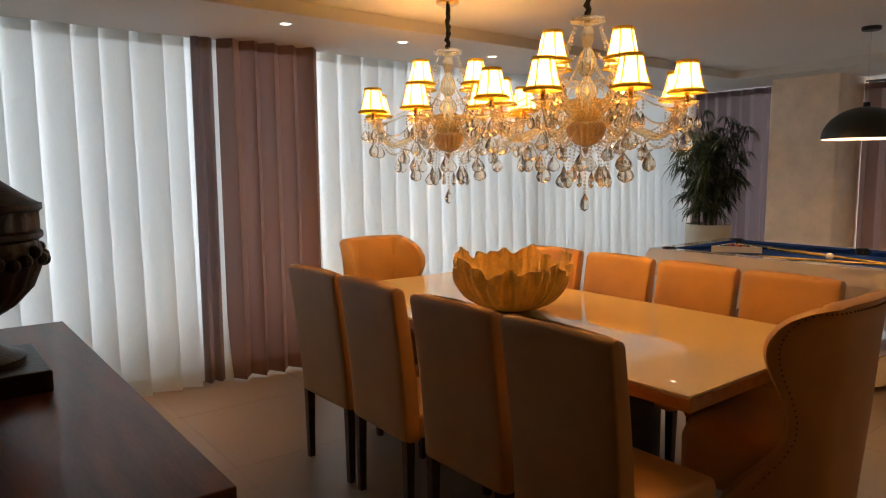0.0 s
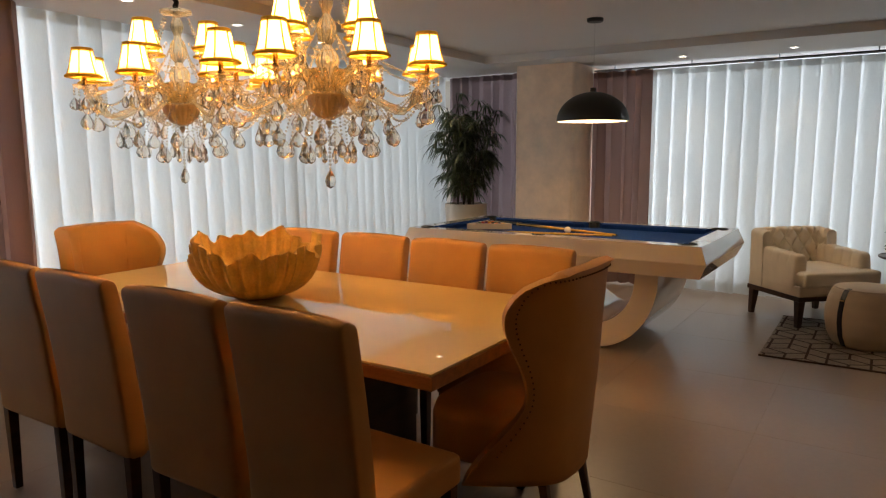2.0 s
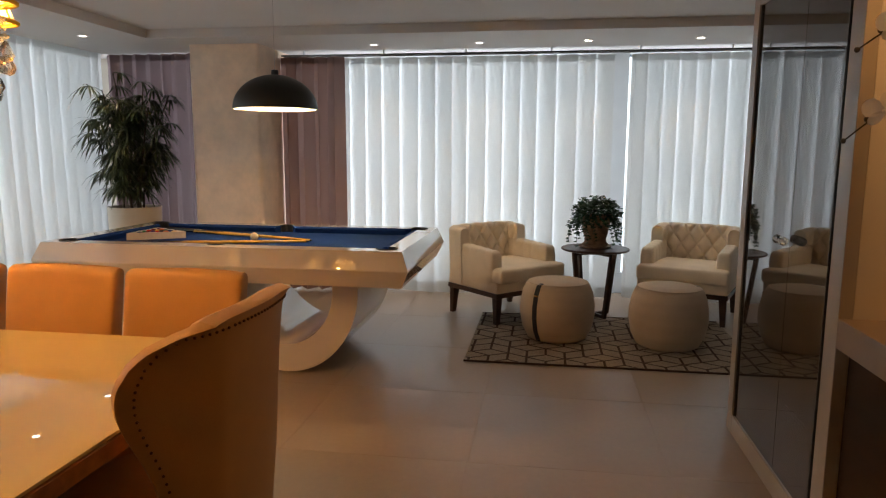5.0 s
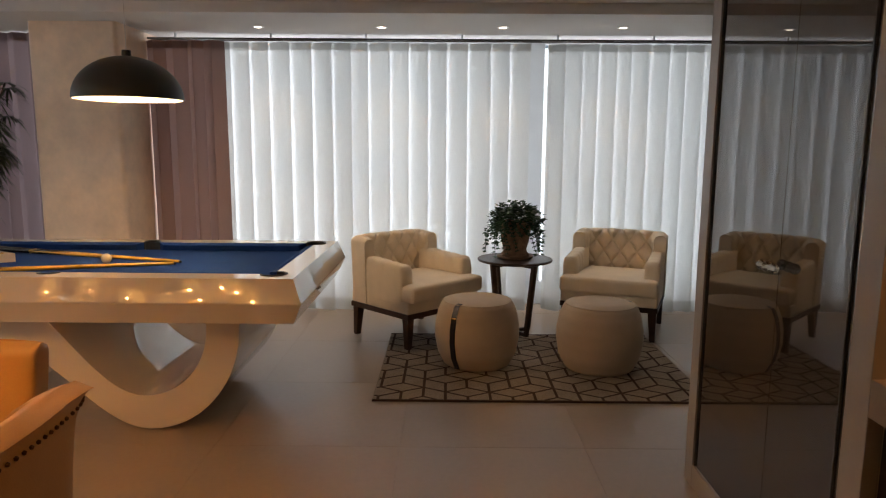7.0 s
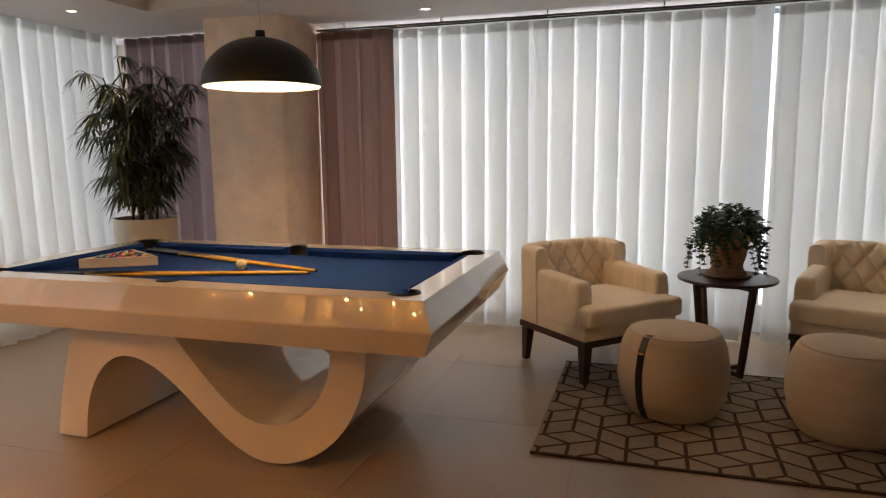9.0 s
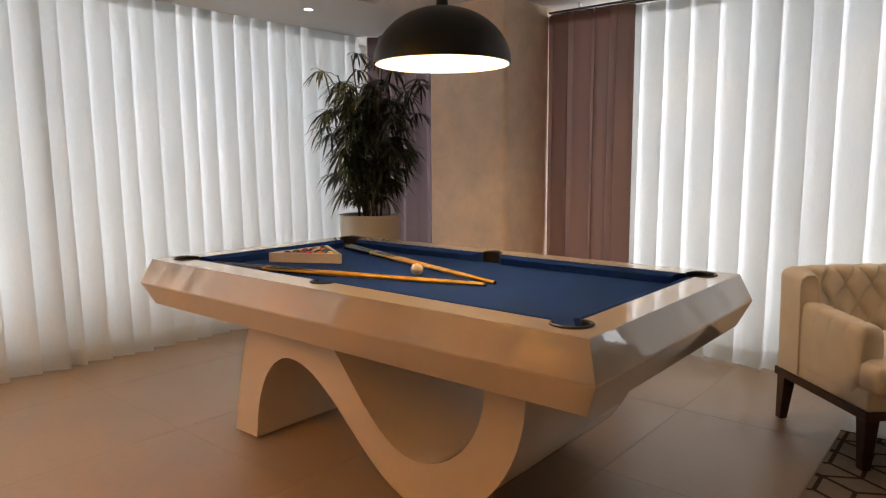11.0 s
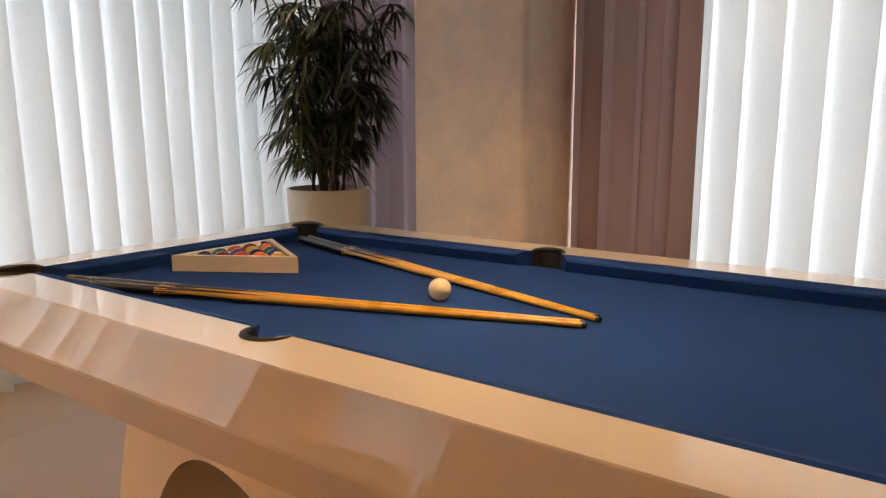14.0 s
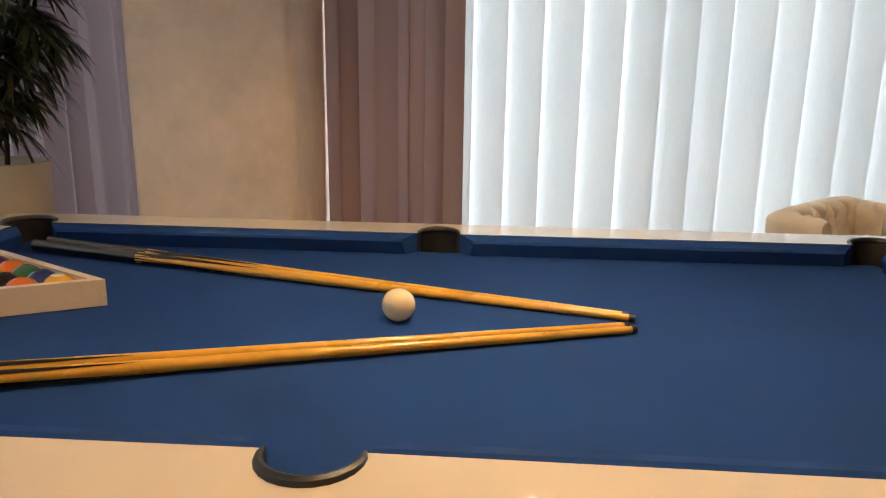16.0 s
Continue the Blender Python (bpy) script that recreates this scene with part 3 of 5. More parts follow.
for fy in (2.92, 1.82):
    for fx in (-0.40, 0.40):
        part("foot", lathe([(0.016, 0), (0.016, 0.014)], 12, at=(fx, fy - PY, 0)), M_BLACK, pool)


def cue_stick(butt, tip, label):
    b, t = Vector(butt), Vector(tip)
    c = empty("cue", Matrix.Translation(b) @ (t - b).to_track_quat("X", "Z").to_matrix().to_4x4(), label, "pool cue", "cues on the pool table")
    n = (t - b).length
    r = lambda s: 0.0145 - 0.0085 * s
    at = lambda s: (n * s, 0, 0)
    part("butt", tube([at(0), at(0.004), at(0.22)], lambda s: r(0.22 * s), 14), M_CUEDARK, c, "black lacquered butt")
    part("shaft", tube([at(0.22), at(0.5), at(0.993)], lambda s: r(0.22 + 0.773 * s), 14), M_CUE, c, "honey-coloured maple shaft")
    for k in range(4):
        a0 = math.pi / 2 * k + 0.5
        bm = bmesh.new()
        pts = []
        for s, w in ((0.22, 0.70), (0.32, 0.36), (0.45, 0.02)):
            pts.append([bm.verts.new((n * s, (r(s) + 0.0004) * math.cos(a0 + d), (r(s) + 0.0004) * math.sin(a0 + d))) for d in (-w, 0, w)])
        for p, q in zip(pts, pts[1:]):
            for i in range(2):
                bm.faces.new((p[i], p[i + 1], q[i + 1], q[i]))
        part("inlay", bm, M_CUEDARK, c)
    part("tip", tube([at(0.993), at(1.0)], 0.0060, 12), M_BLACK, c)


CUE_L = "wooden pool cue with a dark butt lying on the blue cloth"
cue_stick((4.715, 3.12, BED_Z + 0.018), (5.166, 1.822, BED_Z + 0.0075), CUE_L)
cue_stick((4.745, 3.135, BED_Z + 0.019), (5.181, 1.832, BED_Z + 0.0085), CUE_L)
cue_stick((5.585, 3.125, BED_Z + 0.018), (5.220, 1.813, BED_Z + 0.0075), CUE_L)
cue_stick((5.615, 3.110, BED_Z + 0.019), (5.234, 1.823, BED_Z + 0.0085), CUE_L)

tagged(part("cue_ball", ball(0.0286, u=32, v=20), M_IVORY, at=pose(5.186, 2.216, BED_Z + 0.0286)), "ivory white cue ball resting on blue cloth", "billiard ball")

# the rack and its balls
RACK = Vector((5.208, 2.962, BED_Z))
rack = empty("ball_rack", pose(*RACK), "white wooden triangle rack around the billiard balls", "ball rack")
corner = [Vector((0.222 * math.cos(radians(a)), 0.222 * math.sin(radians(a)), 0)) for a in (-90, 30, 150)]
for i in range(3):
    p, q = corner[i], corner[(i + 1) % 3]
    pin, qin = p * 0.86, q * 0.86
    part("side", prism([(p.x, p.y), (q.x, q.y), (qin.x, qin.y), (pin.x, pin.y)], "z", 0.002, 0.050), M_RACK, rack)
COLORS = [(0.60, 0.33, 0.03), (0.02, 0.03, 0.13), (0.50, 0.03, 0.02), (0.08, 0.02, 0.09), (0.62, 0.14, 0.02), (0.02, 0.12, 0.05), (0.16, 0.02, 0.02), (0.01, 0.01, 0.01)]
ball_mats = [mat("billiard_ball_colour", c, 0.10, vary=0.03, coat=0.5, bump=0) for c in COLORS]
M_BALLWHITE = mat("billiard_ball_white", (0.75, 0.68, 0.55), 0.12, vary=0.02, coat=0.4, bump=0)
NAMES = ["yellow", "navy blue", "red", "purple", "orange", "green", "maroon", "black"]
order = [0, 4, 1, 2, 7, 5, 6, 3, 0, 4, 1, 5, 2, 6, 3]
k = 0
for row in range(5):
    for j in range(row + 1):
        y = -0.222 + 0.0572 * 1.30 + row * 0.0572 * 0.866 + 0.012
        x = (j - row / 2) * 0.0572
        c = order[k]
        b = empty("billiard_ball", Matrix.Translation(RACK + Vector((x, y, 0.0286))) @ pose(0, 0, 0, 37 * k, 61 * k, 23 * k),
                  NAMES[c] + " billiard ball with white spot in the rack", "billiard ball", "racked billiard balls")
        part("shell", ball(0.0284), ball_mats[c], b)
        part("number_spot", ball(0.0121, (0, 0, 0), u=14, v=8, m=Matrix.Translation((0, 0, 0.0262)) @ Matrix.Diagonal((1, 1, 0.21, 1))), M_BALLWHITE, b)
        k += 1

# pendant lamp over the pool table
lamp = empty("pendant_lamp", pose(5.11, 2.0, 0), "black metal dome pendant lamp with white inside, lit", "pendant lamp")
R, H, ZB = 0.275, 0.222, 1.680
dome = [(R * math.cos(a), ZB + H * math.sin(a)) for a in np.linspace(0, math.pi / 2 * 0.96, 18)]
part("shade", lathe(dome + [(0.0175, ZB + H + 0.004)], 56, cap=False), M_LAMP_OUT, lamp, smooth=60)
bm = lathe([(r * 0.972, ZB + (z - ZB) * 0.955 - 0.002) for r, z in dome], 56, cap=False)
part("inner_shade", bm, M_LAMP_IN, lamp, "white enamel inside of the shade", smooth=60)
part("socket", lathe([(0.022, ZB + H + 0.03), (0.024, ZB + H), (0.024, ZB + 0.15)], 16), M_LAMP_OUT, lamp)
part("bulb", ball(0.036, (0, 0, ZB + 0.125)), M_BULB, lamp)
part("cord", tube([(0, 0, ZB + H + 0.02), (0, 0, TRAY - 0.02)], 0.0012, 6), M_STEEL, lamp)
part("canopy", lathe([(0.062, TRAY), (0.062, TRAY - 0.018), (0.055, TRAY - 0.026), (0.01, TRAY - 0.028)], 28), M_LAMP_OUT, lamp)


# ---- tall plant in the corner ----
def leaf_blade(bm, base, direction, length, width, droop, rng):
    """A narrow arched leaf with a folded midrib."""
    d = Vector(direction).normalized()
    side = d.cross(Vector((0, 0, 1)))
    side = side.normalized() if side.length > 1e-3 else Vector((1, 0, 0))
    prev = None
    for i in range(5):
        s = i / 4
        p = Vector(base) + d * (length * s) + Vector((0, 0, -droop * length * s * s))
        w = width * (0.35 + 1.4 * s) * (1 - s) ** 0.6 if s < 1 else 0
        lift = Vector((0, 0, 0.25 * w))
        row = [bm.verts.new(p - side * w + lift), bm.verts.new(p), bm.verts.new(p + side * w + lift)] if s < 1 else [bm.verts.new(p)]
        if prev:
            if len(row) == 3:
                bm.faces.new((prev[0], prev[1], row[1], row[0]))
                bm.faces.new((prev[1], prev[2], row[2], row[1]))
            else:
                bm.faces.new((prev[0], prev[1], row[0]))
                bm.faces.new((prev[1], prev[2], row[0]))
        prev = row


def tall_plant(x, y):
    rng = random.Random(11)
    tree = empty("potted_plant", pose(x, y, 0), "tall dark green lady palm in a cream pot", "potted plant")
    pot = part("pot", lathe([(0.20, 0.0), (0.215, 0.02), (0.243, 0.84), (0.243, 0.868), (0.232, 0.870), (0.226, 0.860), (0.222, 0.80)], 48), M_POT, tree, "smooth cream cylindrical pot")
    part("soil", lathe([(0.224, 0.79), (0.10, 0.81), (0.02, 0.815)], 24), M_SOIL, tree)
    leaves = bmesh.new()
    for s in range(9):
        a = s * 2.4
        r0, lean = 0.02 + 0.012 * s, rng.uniform(0.08, 0.34)
        top = rng.uniform(1.55, 2.02) if s else 2.10
        if s == 0:
            lean = 0.10
            a = 2.4
        pts = []
        for i in range(7):
            f = i / 6
            rr = r0 + lean * f ** 1.6
            pts.append((rr * math.cos(a) + rng.uniform(-0.008, 0.008), rr * math.sin(a) + rng.uniform(-0.008, 0.008), 0.80 + (top - 0.80) * f))
        part("trunk", tube(pts, lambda q: 0.011 * (1 - 0.55 * q), 7), M_STEM, tree)
        for f in np.arange(0.19, 1.01, 0.042 if s else 0.09):
            i = min(int(f * 6), 5)
            w = f * 6 - i
            c = Vector(pts[i]).lerp(Vector(pts[i + 1]), w)
            ang = rng.uniform(0, 2 * math.pi)
            wide = 0.08 + 0.19 * math.sin(math.pi * min(1, 0.12 + f * 0.8))
            if s == 0 and f > 0.72:
                wide *= 0.4
            q = c + Vector((math.cos(ang), math.sin(ang), 0.25)) * rng.uniform(0.4, 1.0) * wide
            tube([c, (c + q) / 2 + Vector((0, 0, 0.012)), q], 0.0028, 5, bm=leaves)
            out = (q - c).normalized()
            count = rng.randint(11, 15)
            for n in range(count):
                yaw = (n / (count - 1) - 0.5) * radians(210) + rng.uniform(-0.12, 0.12)
                o = Matrix.Rotation(yaw, 3, "Z") @ Vector((out.x, out.y, 0)).normalized()
                o.z = rng.uniform(-0.25, 0.45)
                leaf_blade(leaves, q, o, rng.uniform(0.115, 0.20), rng.uniform(0.010, 0.0155), rng.uniform(0.4, 1.1), rng)
    part("crown", leaves, M_LEAF, tree, "dense narrow dark green leaves", smooth=60)


tall_plant(6.75, 4.13)


# ---- lounge corner ----
RX0, RX1, RY0, RY1 = 5.17, 6.56, -1.22, 0.74
rug = empty("rug", pose(0, 0, 0), "beige rug with a brown geometric cube line pattern", "rug")
part("woven_ground", box(RX0, RX1, RY0, RY1, 0.0005, 0.010, 0.003), M_RUG, rug)
bm = bmesh.new()


def rug_line(p, q, w=0.0085):
    """A strip from p to q, clipped to the rug."""
    (x0, y0), (x1, y1) = p, q
    t0, t1 = 0.0, 1.0
    for a, d, lo, hi in ((x0, x1 - x0, RX0 + 0.012, RX1 - 0.012), (y0, y1 - y0, RY0 + 0.012, RY1 - 0.012)):
        if abs(d) < 1e-9:
            if not lo <= a <= hi:
                return
        else:
            u, v = sorted(((lo - a) / d, (hi - a) / d))
            t0, t1 = max(t0, u), min(t1, v)
    if t1 - t0 < 0.02:
        return
    a, b = Vector((x0 + (x1 - x0) * t0, y0 + (y1 - y0) * t0, 0)), Vector((x0 + (x1 - x0) * t1, y0 + (y1 - y0) * t1, 0))
    d = (b - a).normalized()
    n = Vector((-d.y, d.x, 0)) * w
    e = d * w * 0.5
    vs = [bm.verts.new((v.x, v.y, 0.0112)) for v in (a - n - e, b - n + e, b + n + e, a + n - e)]
    bm.faces.new(vs)


SIDE = 0.150
for i in range(-4, 16):
    for j in range(-4, 16):
        cx = 5.0 + i * 1.5 * SIDE
        cy = -1.5 + (j + 0.5 * (i % 2)) * math.sqrt(3) * SIDE
        vx = [(cx + SIDE * math.cos(radians(60 * k)), cy + SIDE * math.sin(radians(60 * k))) for k in range(6)]
        for k in range(3):
            rug_line(vx[k], vx[k + 1])
        turn = 1 if (i + 2 * j) % 3 else 0
        for k in range(3):
            rug_line((cx, cy), vx[2 * k + turn])
tagged(part("pattern", bm, M_RUGLINE, rug, "dark brown woven lines", smooth=0), kind="stuff")
for bx in (RX0 + 0.002, RX1 - 0.002):
    part("border", box(bx - 0.006, bx + 0.006, RY0, RY1, 0.001, 0.0118), M_RUGLINE, rug)


def armchair(m, label):
    """A low club chair facing local -y: a puffed, diamond-stitched back wraps round into short wings over lower arms."""
    c = empty("armchair", m, label, "armchair", "lounge armchairs")
    W, D, T, TOP = 0.74, 0.70, 0.048, 0.768
    part("base", box(-W / 2 + 0.006, W / 2 - 0.006, -D / 2 + 0.02, D / 2 - 0.03, 0.260, 0.352, 0.014, 3), M_CREAM, c)
    a, b = W / 2 - 0.004, W / 2 - 0.122
    bm = prism([(-a, -D / 2 - 0.03), (a, -D / 2 - 0.03), (a, -D / 2 + 0.095), (b, -D / 2 + 0.095), (b, D / 2 - 0.17), (-b, D / 2 - 0.17), (-b, -D / 2 + 0.095), (-a, -D / 2 + 0.095)], "z", 0.345, 0.462)
    bmesh.ops.bevel(bm, geom=bm.edges[:], offset=0.026, segments=4, profile=0.5, affect="EDGES")
    for v in bm.verts:
        if v.co.z > 0.45:
            v.co.z += 0.016 * (1 - (v.co.x / a) ** 2)
    part("seat_cushion", bm, M_CREAM, c, "plump cream seat cushion", smooth=60)
    hx, yb, r, wing = W / 2 - T + 0.002, D / 2 - T - 0.004, 0.030, 0.135
    bend, across = r * math.pi / 2, 2 * (hx - r)
    total = 2 * wing + 2 * bend + across

    def line(s):
        """The back's middle line in plan, from one wing's front round to the other's: x, y and the outward normal."""
        q = min(s, total - s)
        e = -1 if s < total / 2 else 1
        if q <= wing:
            return e * hx, yb - r - wing + q, e, 0.0
        if q <= wing + bend:
            t = (q - wing) / r
            return e * (hx - r + r * math.cos(t)), yb - r + r * math.sin(t), e * math.cos(t), math.sin(t)
        return e * (hx - r - (q - wing - bend)), yb, 0.0, 1.0

    def back(u, v):
        s = u * total
        x, y, nx, ny = line(s)
        f = abs(2 * u - 1)
        top = TOP - 0.020 * f ** 3
        if v < 0.3:
            off, z = T, 0.27 + (top - T * 0.8 - 0.27) * v / 0.3
        elif v < 0.5:
            t = (v - 0.3) / 0.2 * math.pi
            off, z = T * math.cos(t), top - T * 0.8 + T * 0.8 * math.sin(t)
        else:
            off, z = -T, top - T * 0.8 - (top - T * 0.8 - 0.40) * (v - 0.5) / 0.5
        p, q = (s - total / 2) / 0.135 + (z - 0.40) / 0.19, (s - total / 2) / 0.135 - (z - 0.40) / 0.19
        groove = min(abs(p - round(p)), abs(q - round(q)))
        soft = min(1.0, max(0.0, (v - 0.33) / 0.10)) * min(1.0, min(u, 1 - u) / 0.04)
        puff = 0.026 * (1 - math.exp(-(groove / 0.11) ** 1.3)) * soft
        off -= puff if v > 0.4 else puff * 0.5
        z += 0.35 * puff if v < 0.52 else 0
        return (x + nx * off, y + ny * off + 0.045 * max(0, z - 0.35), z)

    bm = bmesh.new()
    NU, NV = 150, 56
    rows = [[bm.verts.new(back(i / NU, j / NV)) for j in range(NV + 1)] for i in range(NU + 1)]
    for p, q in zip(rows, rows[1:]):
        for j in range(NV):
            bm.faces.new((p[j], p[j + 1], q[j + 1], q[j]))
        bm.faces.new((p[NV], p[0], q[0], q[NV]))
    bm.faces.new(rows[0])
    bm.faces.new(rows[-1][::-1])
    part("backrest", bm, M_CREAM, c, "diamond-tufted cream backrest", smooth=55)
    for e in (0, 1):
        edge = [back(e, j / 24) for j in range(25)]
        part("piping", tube(edge, 0.0042, 6), M_CREAM, c)
    for s in (-1, 1):
        def arm_sec(u, v, s=s):
            # u: round the section; v: from front to back
            a = 2 * math.pi * u
            hw, hh = 0.060, 0.160
            ca, sa = math.cos(a), math.sin(a)
            px = math.copysign(abs(ca) ** 0.42, ca) * hw
            pz = math.copysign(abs(sa) ** 0.42, sa) * hh
            end = 0.84 + 0.16 * math.sqrt(max(0.0, 1 - (1 - min(1, min(v, 1 - v) / 0.07)) ** 2))
            rise = 0.030 * v if pz > 0 else 0
            seam = 0.006 * math.exp(-((v * 5 - round(v * 5)) / 0.10) ** 2) if px * s < 0 or pz > 0.1 else 0
            return (s * (W / 2 - 0.062) + px * end - seam * (px > 0) + seam * (px < 0), -D / 2 + 0.088 + (D - 0.20) * v, 0.440 + pz * end + rise - seam)
        part("arm", surface(arm_sec, 32, 50, wrap=True, cap=True), M_CREAM, c, "padded cream arm", smooth=55)
    part("plinth", box(-W / 2 + 0.004, W / 2 - 0.004, -D / 2 + 0.022, D / 2 - 0.022, 0.222, 0.262, 0.004), M_DARKWOOD, c, "dark walnut rail under the seat")
    for sx in (-1, 1):
        for sy in (-1, 1):
            leg = box(-0.031, 0.031, -0.031, 0.031, 0, 0.225, 0.003)
            for v in leg.verts:
                k = 0.62 + 0.38 * v.co.z / 0.225
                v.co.x = sx * (W / 2 - 0.045) + (v.co.x) * k + sx * 0.010 * (1 - v.co.z / 0.225)
                v.co.y = sy * (D / 2 - 0.065) + v.co.y * k + sy * 0.010 * (1 - v.co.z / 0.225)
            part("leg", leg, M_DARKWOOD, c, "tapered dark walnut leg")
    return c


# local -y faces the middle of the rug
armchair(pose(6.60, 0.56, 0.006, 0, 0, -45.0), "cream tufted armchair with dark wooden legs beside the pool table")
armchair(pose(6.80, -1.03, 0.006, 0, 0, -112.0), "cream tufted armchair with dark wooden legs beside the round table")


def pouf(m, label):
    p = empty("pouf", m, label, "pouf", "poufs on the rug")
    prof = [(0.0001, 0.0), (0.20, 0.0), (0.222, 0.012), (0.262, 0.09), (0.280, 0.19), (0.279, 0.27), (0.262, 0.36), (0.238, 0.415), (0.222, 0.432), (0.16, 0.446), (0.0001, 0.450)]
    fine = []
    for (r0, z0), (r1, z1) in zip(prof, prof[1:]):
        fine += [(r0 + (r1 - r0) * k / 4, z0 + (z1 - z0) * k / 4) for k in range(4)]
    fine.append(prof[-1])
    part("body", lathe(fine, 64, cap=False), M_POUF, p, "barrel-shaped cream linen body", smooth=60)
    seam = [(0.2235 * math.cos(a), 0.2235 * math.sin(a), 0.4315) for a in np.linspace(0, 2 * math.pi, 65)]
    part("piping", tube(seam, 0.003, 6, cap=False), M_POUF, p)
    body = [(r, z) for r, z in fine if 0.008 < z < 0.44]
    bm = bmesh.new()
    prev = None
    for r, z in body:
        row = [bm.verts.new(((r + o) * 1.0, w, z)) for w, o in ((-0.020, -0.001), (-0.018, 0.004), (0.018, 0.004), (0.020, -0.001))]
        if prev:
            for i in range(3):
                bm.faces.new((prev[i], prev[i + 1], row[i + 1], row[i]))
        prev = row
    part("strap", bm, M_STRAP, p, "dark navy leather strap", smooth=60)
    bk = box(0.262, 0.272, -0.017, 0.017, 0.348, 0.360, 0.002)
    part("buckle", bk, M_BRASS, p, "small brass buckle")
    return p


pouf(pose(5.87, 0.11, 0.010, 0, 0, 143), "barrel-shaped cream pouf with a dark strap, on the rug")
pouf(pose(5.79, -0.69, 0.010, 0, 0, -78), "barrel-shaped cream pouf with a dark strap, on the rug")

side = empty("side_table", pose(6.62, -0.21, 0), "round dark walnut side table with slim slanted legs", "side table")
part("tabletop", lathe([(0.27, 0.578), (0.285, 0.584), (0.288, 0.594), (0.282, 0.600), (0.05, 0.600)], 56), M_DARKWOOD, side)
for ang in (35, 125):
    m = pose(0, 0, 0, 0, 0, ang)
    for s in (-1, 1):
        bm = bmesh.new()
        lo = box(-0.018, 0.018, -0.014, 0.014, 0.03, 0.58, 0.003, bm=bm)
        for v in bm.verts:
            v.co.x += s * (0.145 + 0.075 * (v.co.z / 0.58))
            v.co.z -= 0.001
            v.co = m @ v.co
        part("leg", bm, M_DARKWOOD, side, "slim slanted walnut leg")
    part("foot_bar", box(-0.165, 0.165, -0.014, 0.014, 0.010, 0.038, 0.003, m=m), M_DARKWOOD, side)
    part("apron", box(-0.225, 0.225, -0.012, 0.012, 0.545, 0.578, 0.002, m=m), M_DARKWOOD, side)


def ivy_plant(m):
    rng = random.Random(5)
    p = empty("ivy_pot", m, "trailing green ivy in a weathered clay urn", "potted plant")
    part("saucer", lathe([(0.10, 0.0), (0.135, 0.006), (0.140, 0.016), (0.125, 0.018)], 28), M_STONEPOT, p)
    prof = [(0.108, 0.016), (0.112, 0.03), (0.092, 0.05), (0.088, 0.075), (0.102, 0.12), (0.112, 0.18), (0.124, 0.235), (0.142, 0.262), (0.144, 0.282), (0.130, 0.284), (0.118, 0.25)]
    part("pot", lathe(prof, 36), M_STONEPOT, p, "weathered brown clay urn")
    leaves = bmesh.new()

    def ivy_leaf(c, d, size):
        d = d.normalized()
        up = Vector((rng.uniform(-0.5, 0.5), rng.uniform(-0.5, 0.5), 1))
        s = d.cross(up).normalized()
        n = s.cross(d)
        outline = ((0, 0), (-0.42, 0.10), (-0.55, 0.42), (-0.22, 0.50), (0, 1.0), (0.22, 0.50), (0.55, 0.42), (0.42, 0.10))
        mid = leaves.verts.new(c + d * size * 0.38 + n * size * 0.08)
        ring = [leaves.verts.new(c + s * size * a + d * size * b - n * size * 0.10 * abs(a)) for a, b in outline]
        for i in range(8):
            leaves.faces.new((mid, ring[i], ring[(i + 1) % 8]))

    for i in range(760):
        # a low cushion of leaves over the rim
        a, b = rng.uniform(0, 2 * math.pi), math.asin(rng.uniform(-0.15, 1))
        r = rng.uniform(0.55, 1.0)
        c = Vector((0.205 * r * math.cos(a) * math.cos(b), 0.205 * r * math.sin(a) * math.cos(b), 0.295 + 0.150 * r * math.sin(b)))
        d = Vector((math.cos(a), math.sin(a), rng.uniform(-0.8, 0.7)))
        ivy_leaf(c, d, rng.uniform(0.026, 0.046))
    for t in range(34):
        # trailing shoots, some short, some down to the table
        a = rng.uniform(0, 2 * math.pi)
        drop = rng.uniform(0.06, 0.27)
        out = rng.uniform(0.035, 0.085)
        pts = [Vector((math.cos(a + 0.3 * s) * (0.15 + out * math.sin(s * 1.9)), math.sin(a + 0.3 * s) * (0.15 + out * math.sin(s * 1.9)), 0.30 - drop * s)) for s in np.linspace(0, 1, 9)]
        tube(pts, 0.0016, 5, bm=leaves)
        for q in pts[1:]:
            for n in range(3):
                e = a + rng.uniform(-1.3, 1.3)
                ivy_leaf(q, Vector((math.cos(e), math.sin(e), rng.uniform(-1, 0.1))), rng.uniform(0.020, 0.038))
    part("foliage", leaves, M_IVY, p, "dense trailing ivy leaves", smooth=0)


ivy_plant(pose(6.64, -0.21, 0.600))

# ---- dining area ----
TBX0, TBX1, TBY0, TBY1 = 1.675, 2.895, 1.185, 3.76
table = empty("dining_table", pose((TBX0 + TBX1) / 2, (TBY0 + TBY1) / 2, 0), "long dining table with glossy beige glass top and orange wood", "dining table")
hx, hy = (TBX1 - TBX0) / 2, (TBY1 - TBY0) / 2
part("frame", box(-hx, hx, -hy, hy, 0.708, 0.752, 0.003), M_TABLEWOOD, table, "orange-brown wooden edge")
part("tabletop", box(-hx + 0.006, hx - 0.006, -hy + 0.006, hy - 0.006, 0.753, 0.762, 0.002), M_TABLEGLASS, table, "glossy beige lacquered glass top")
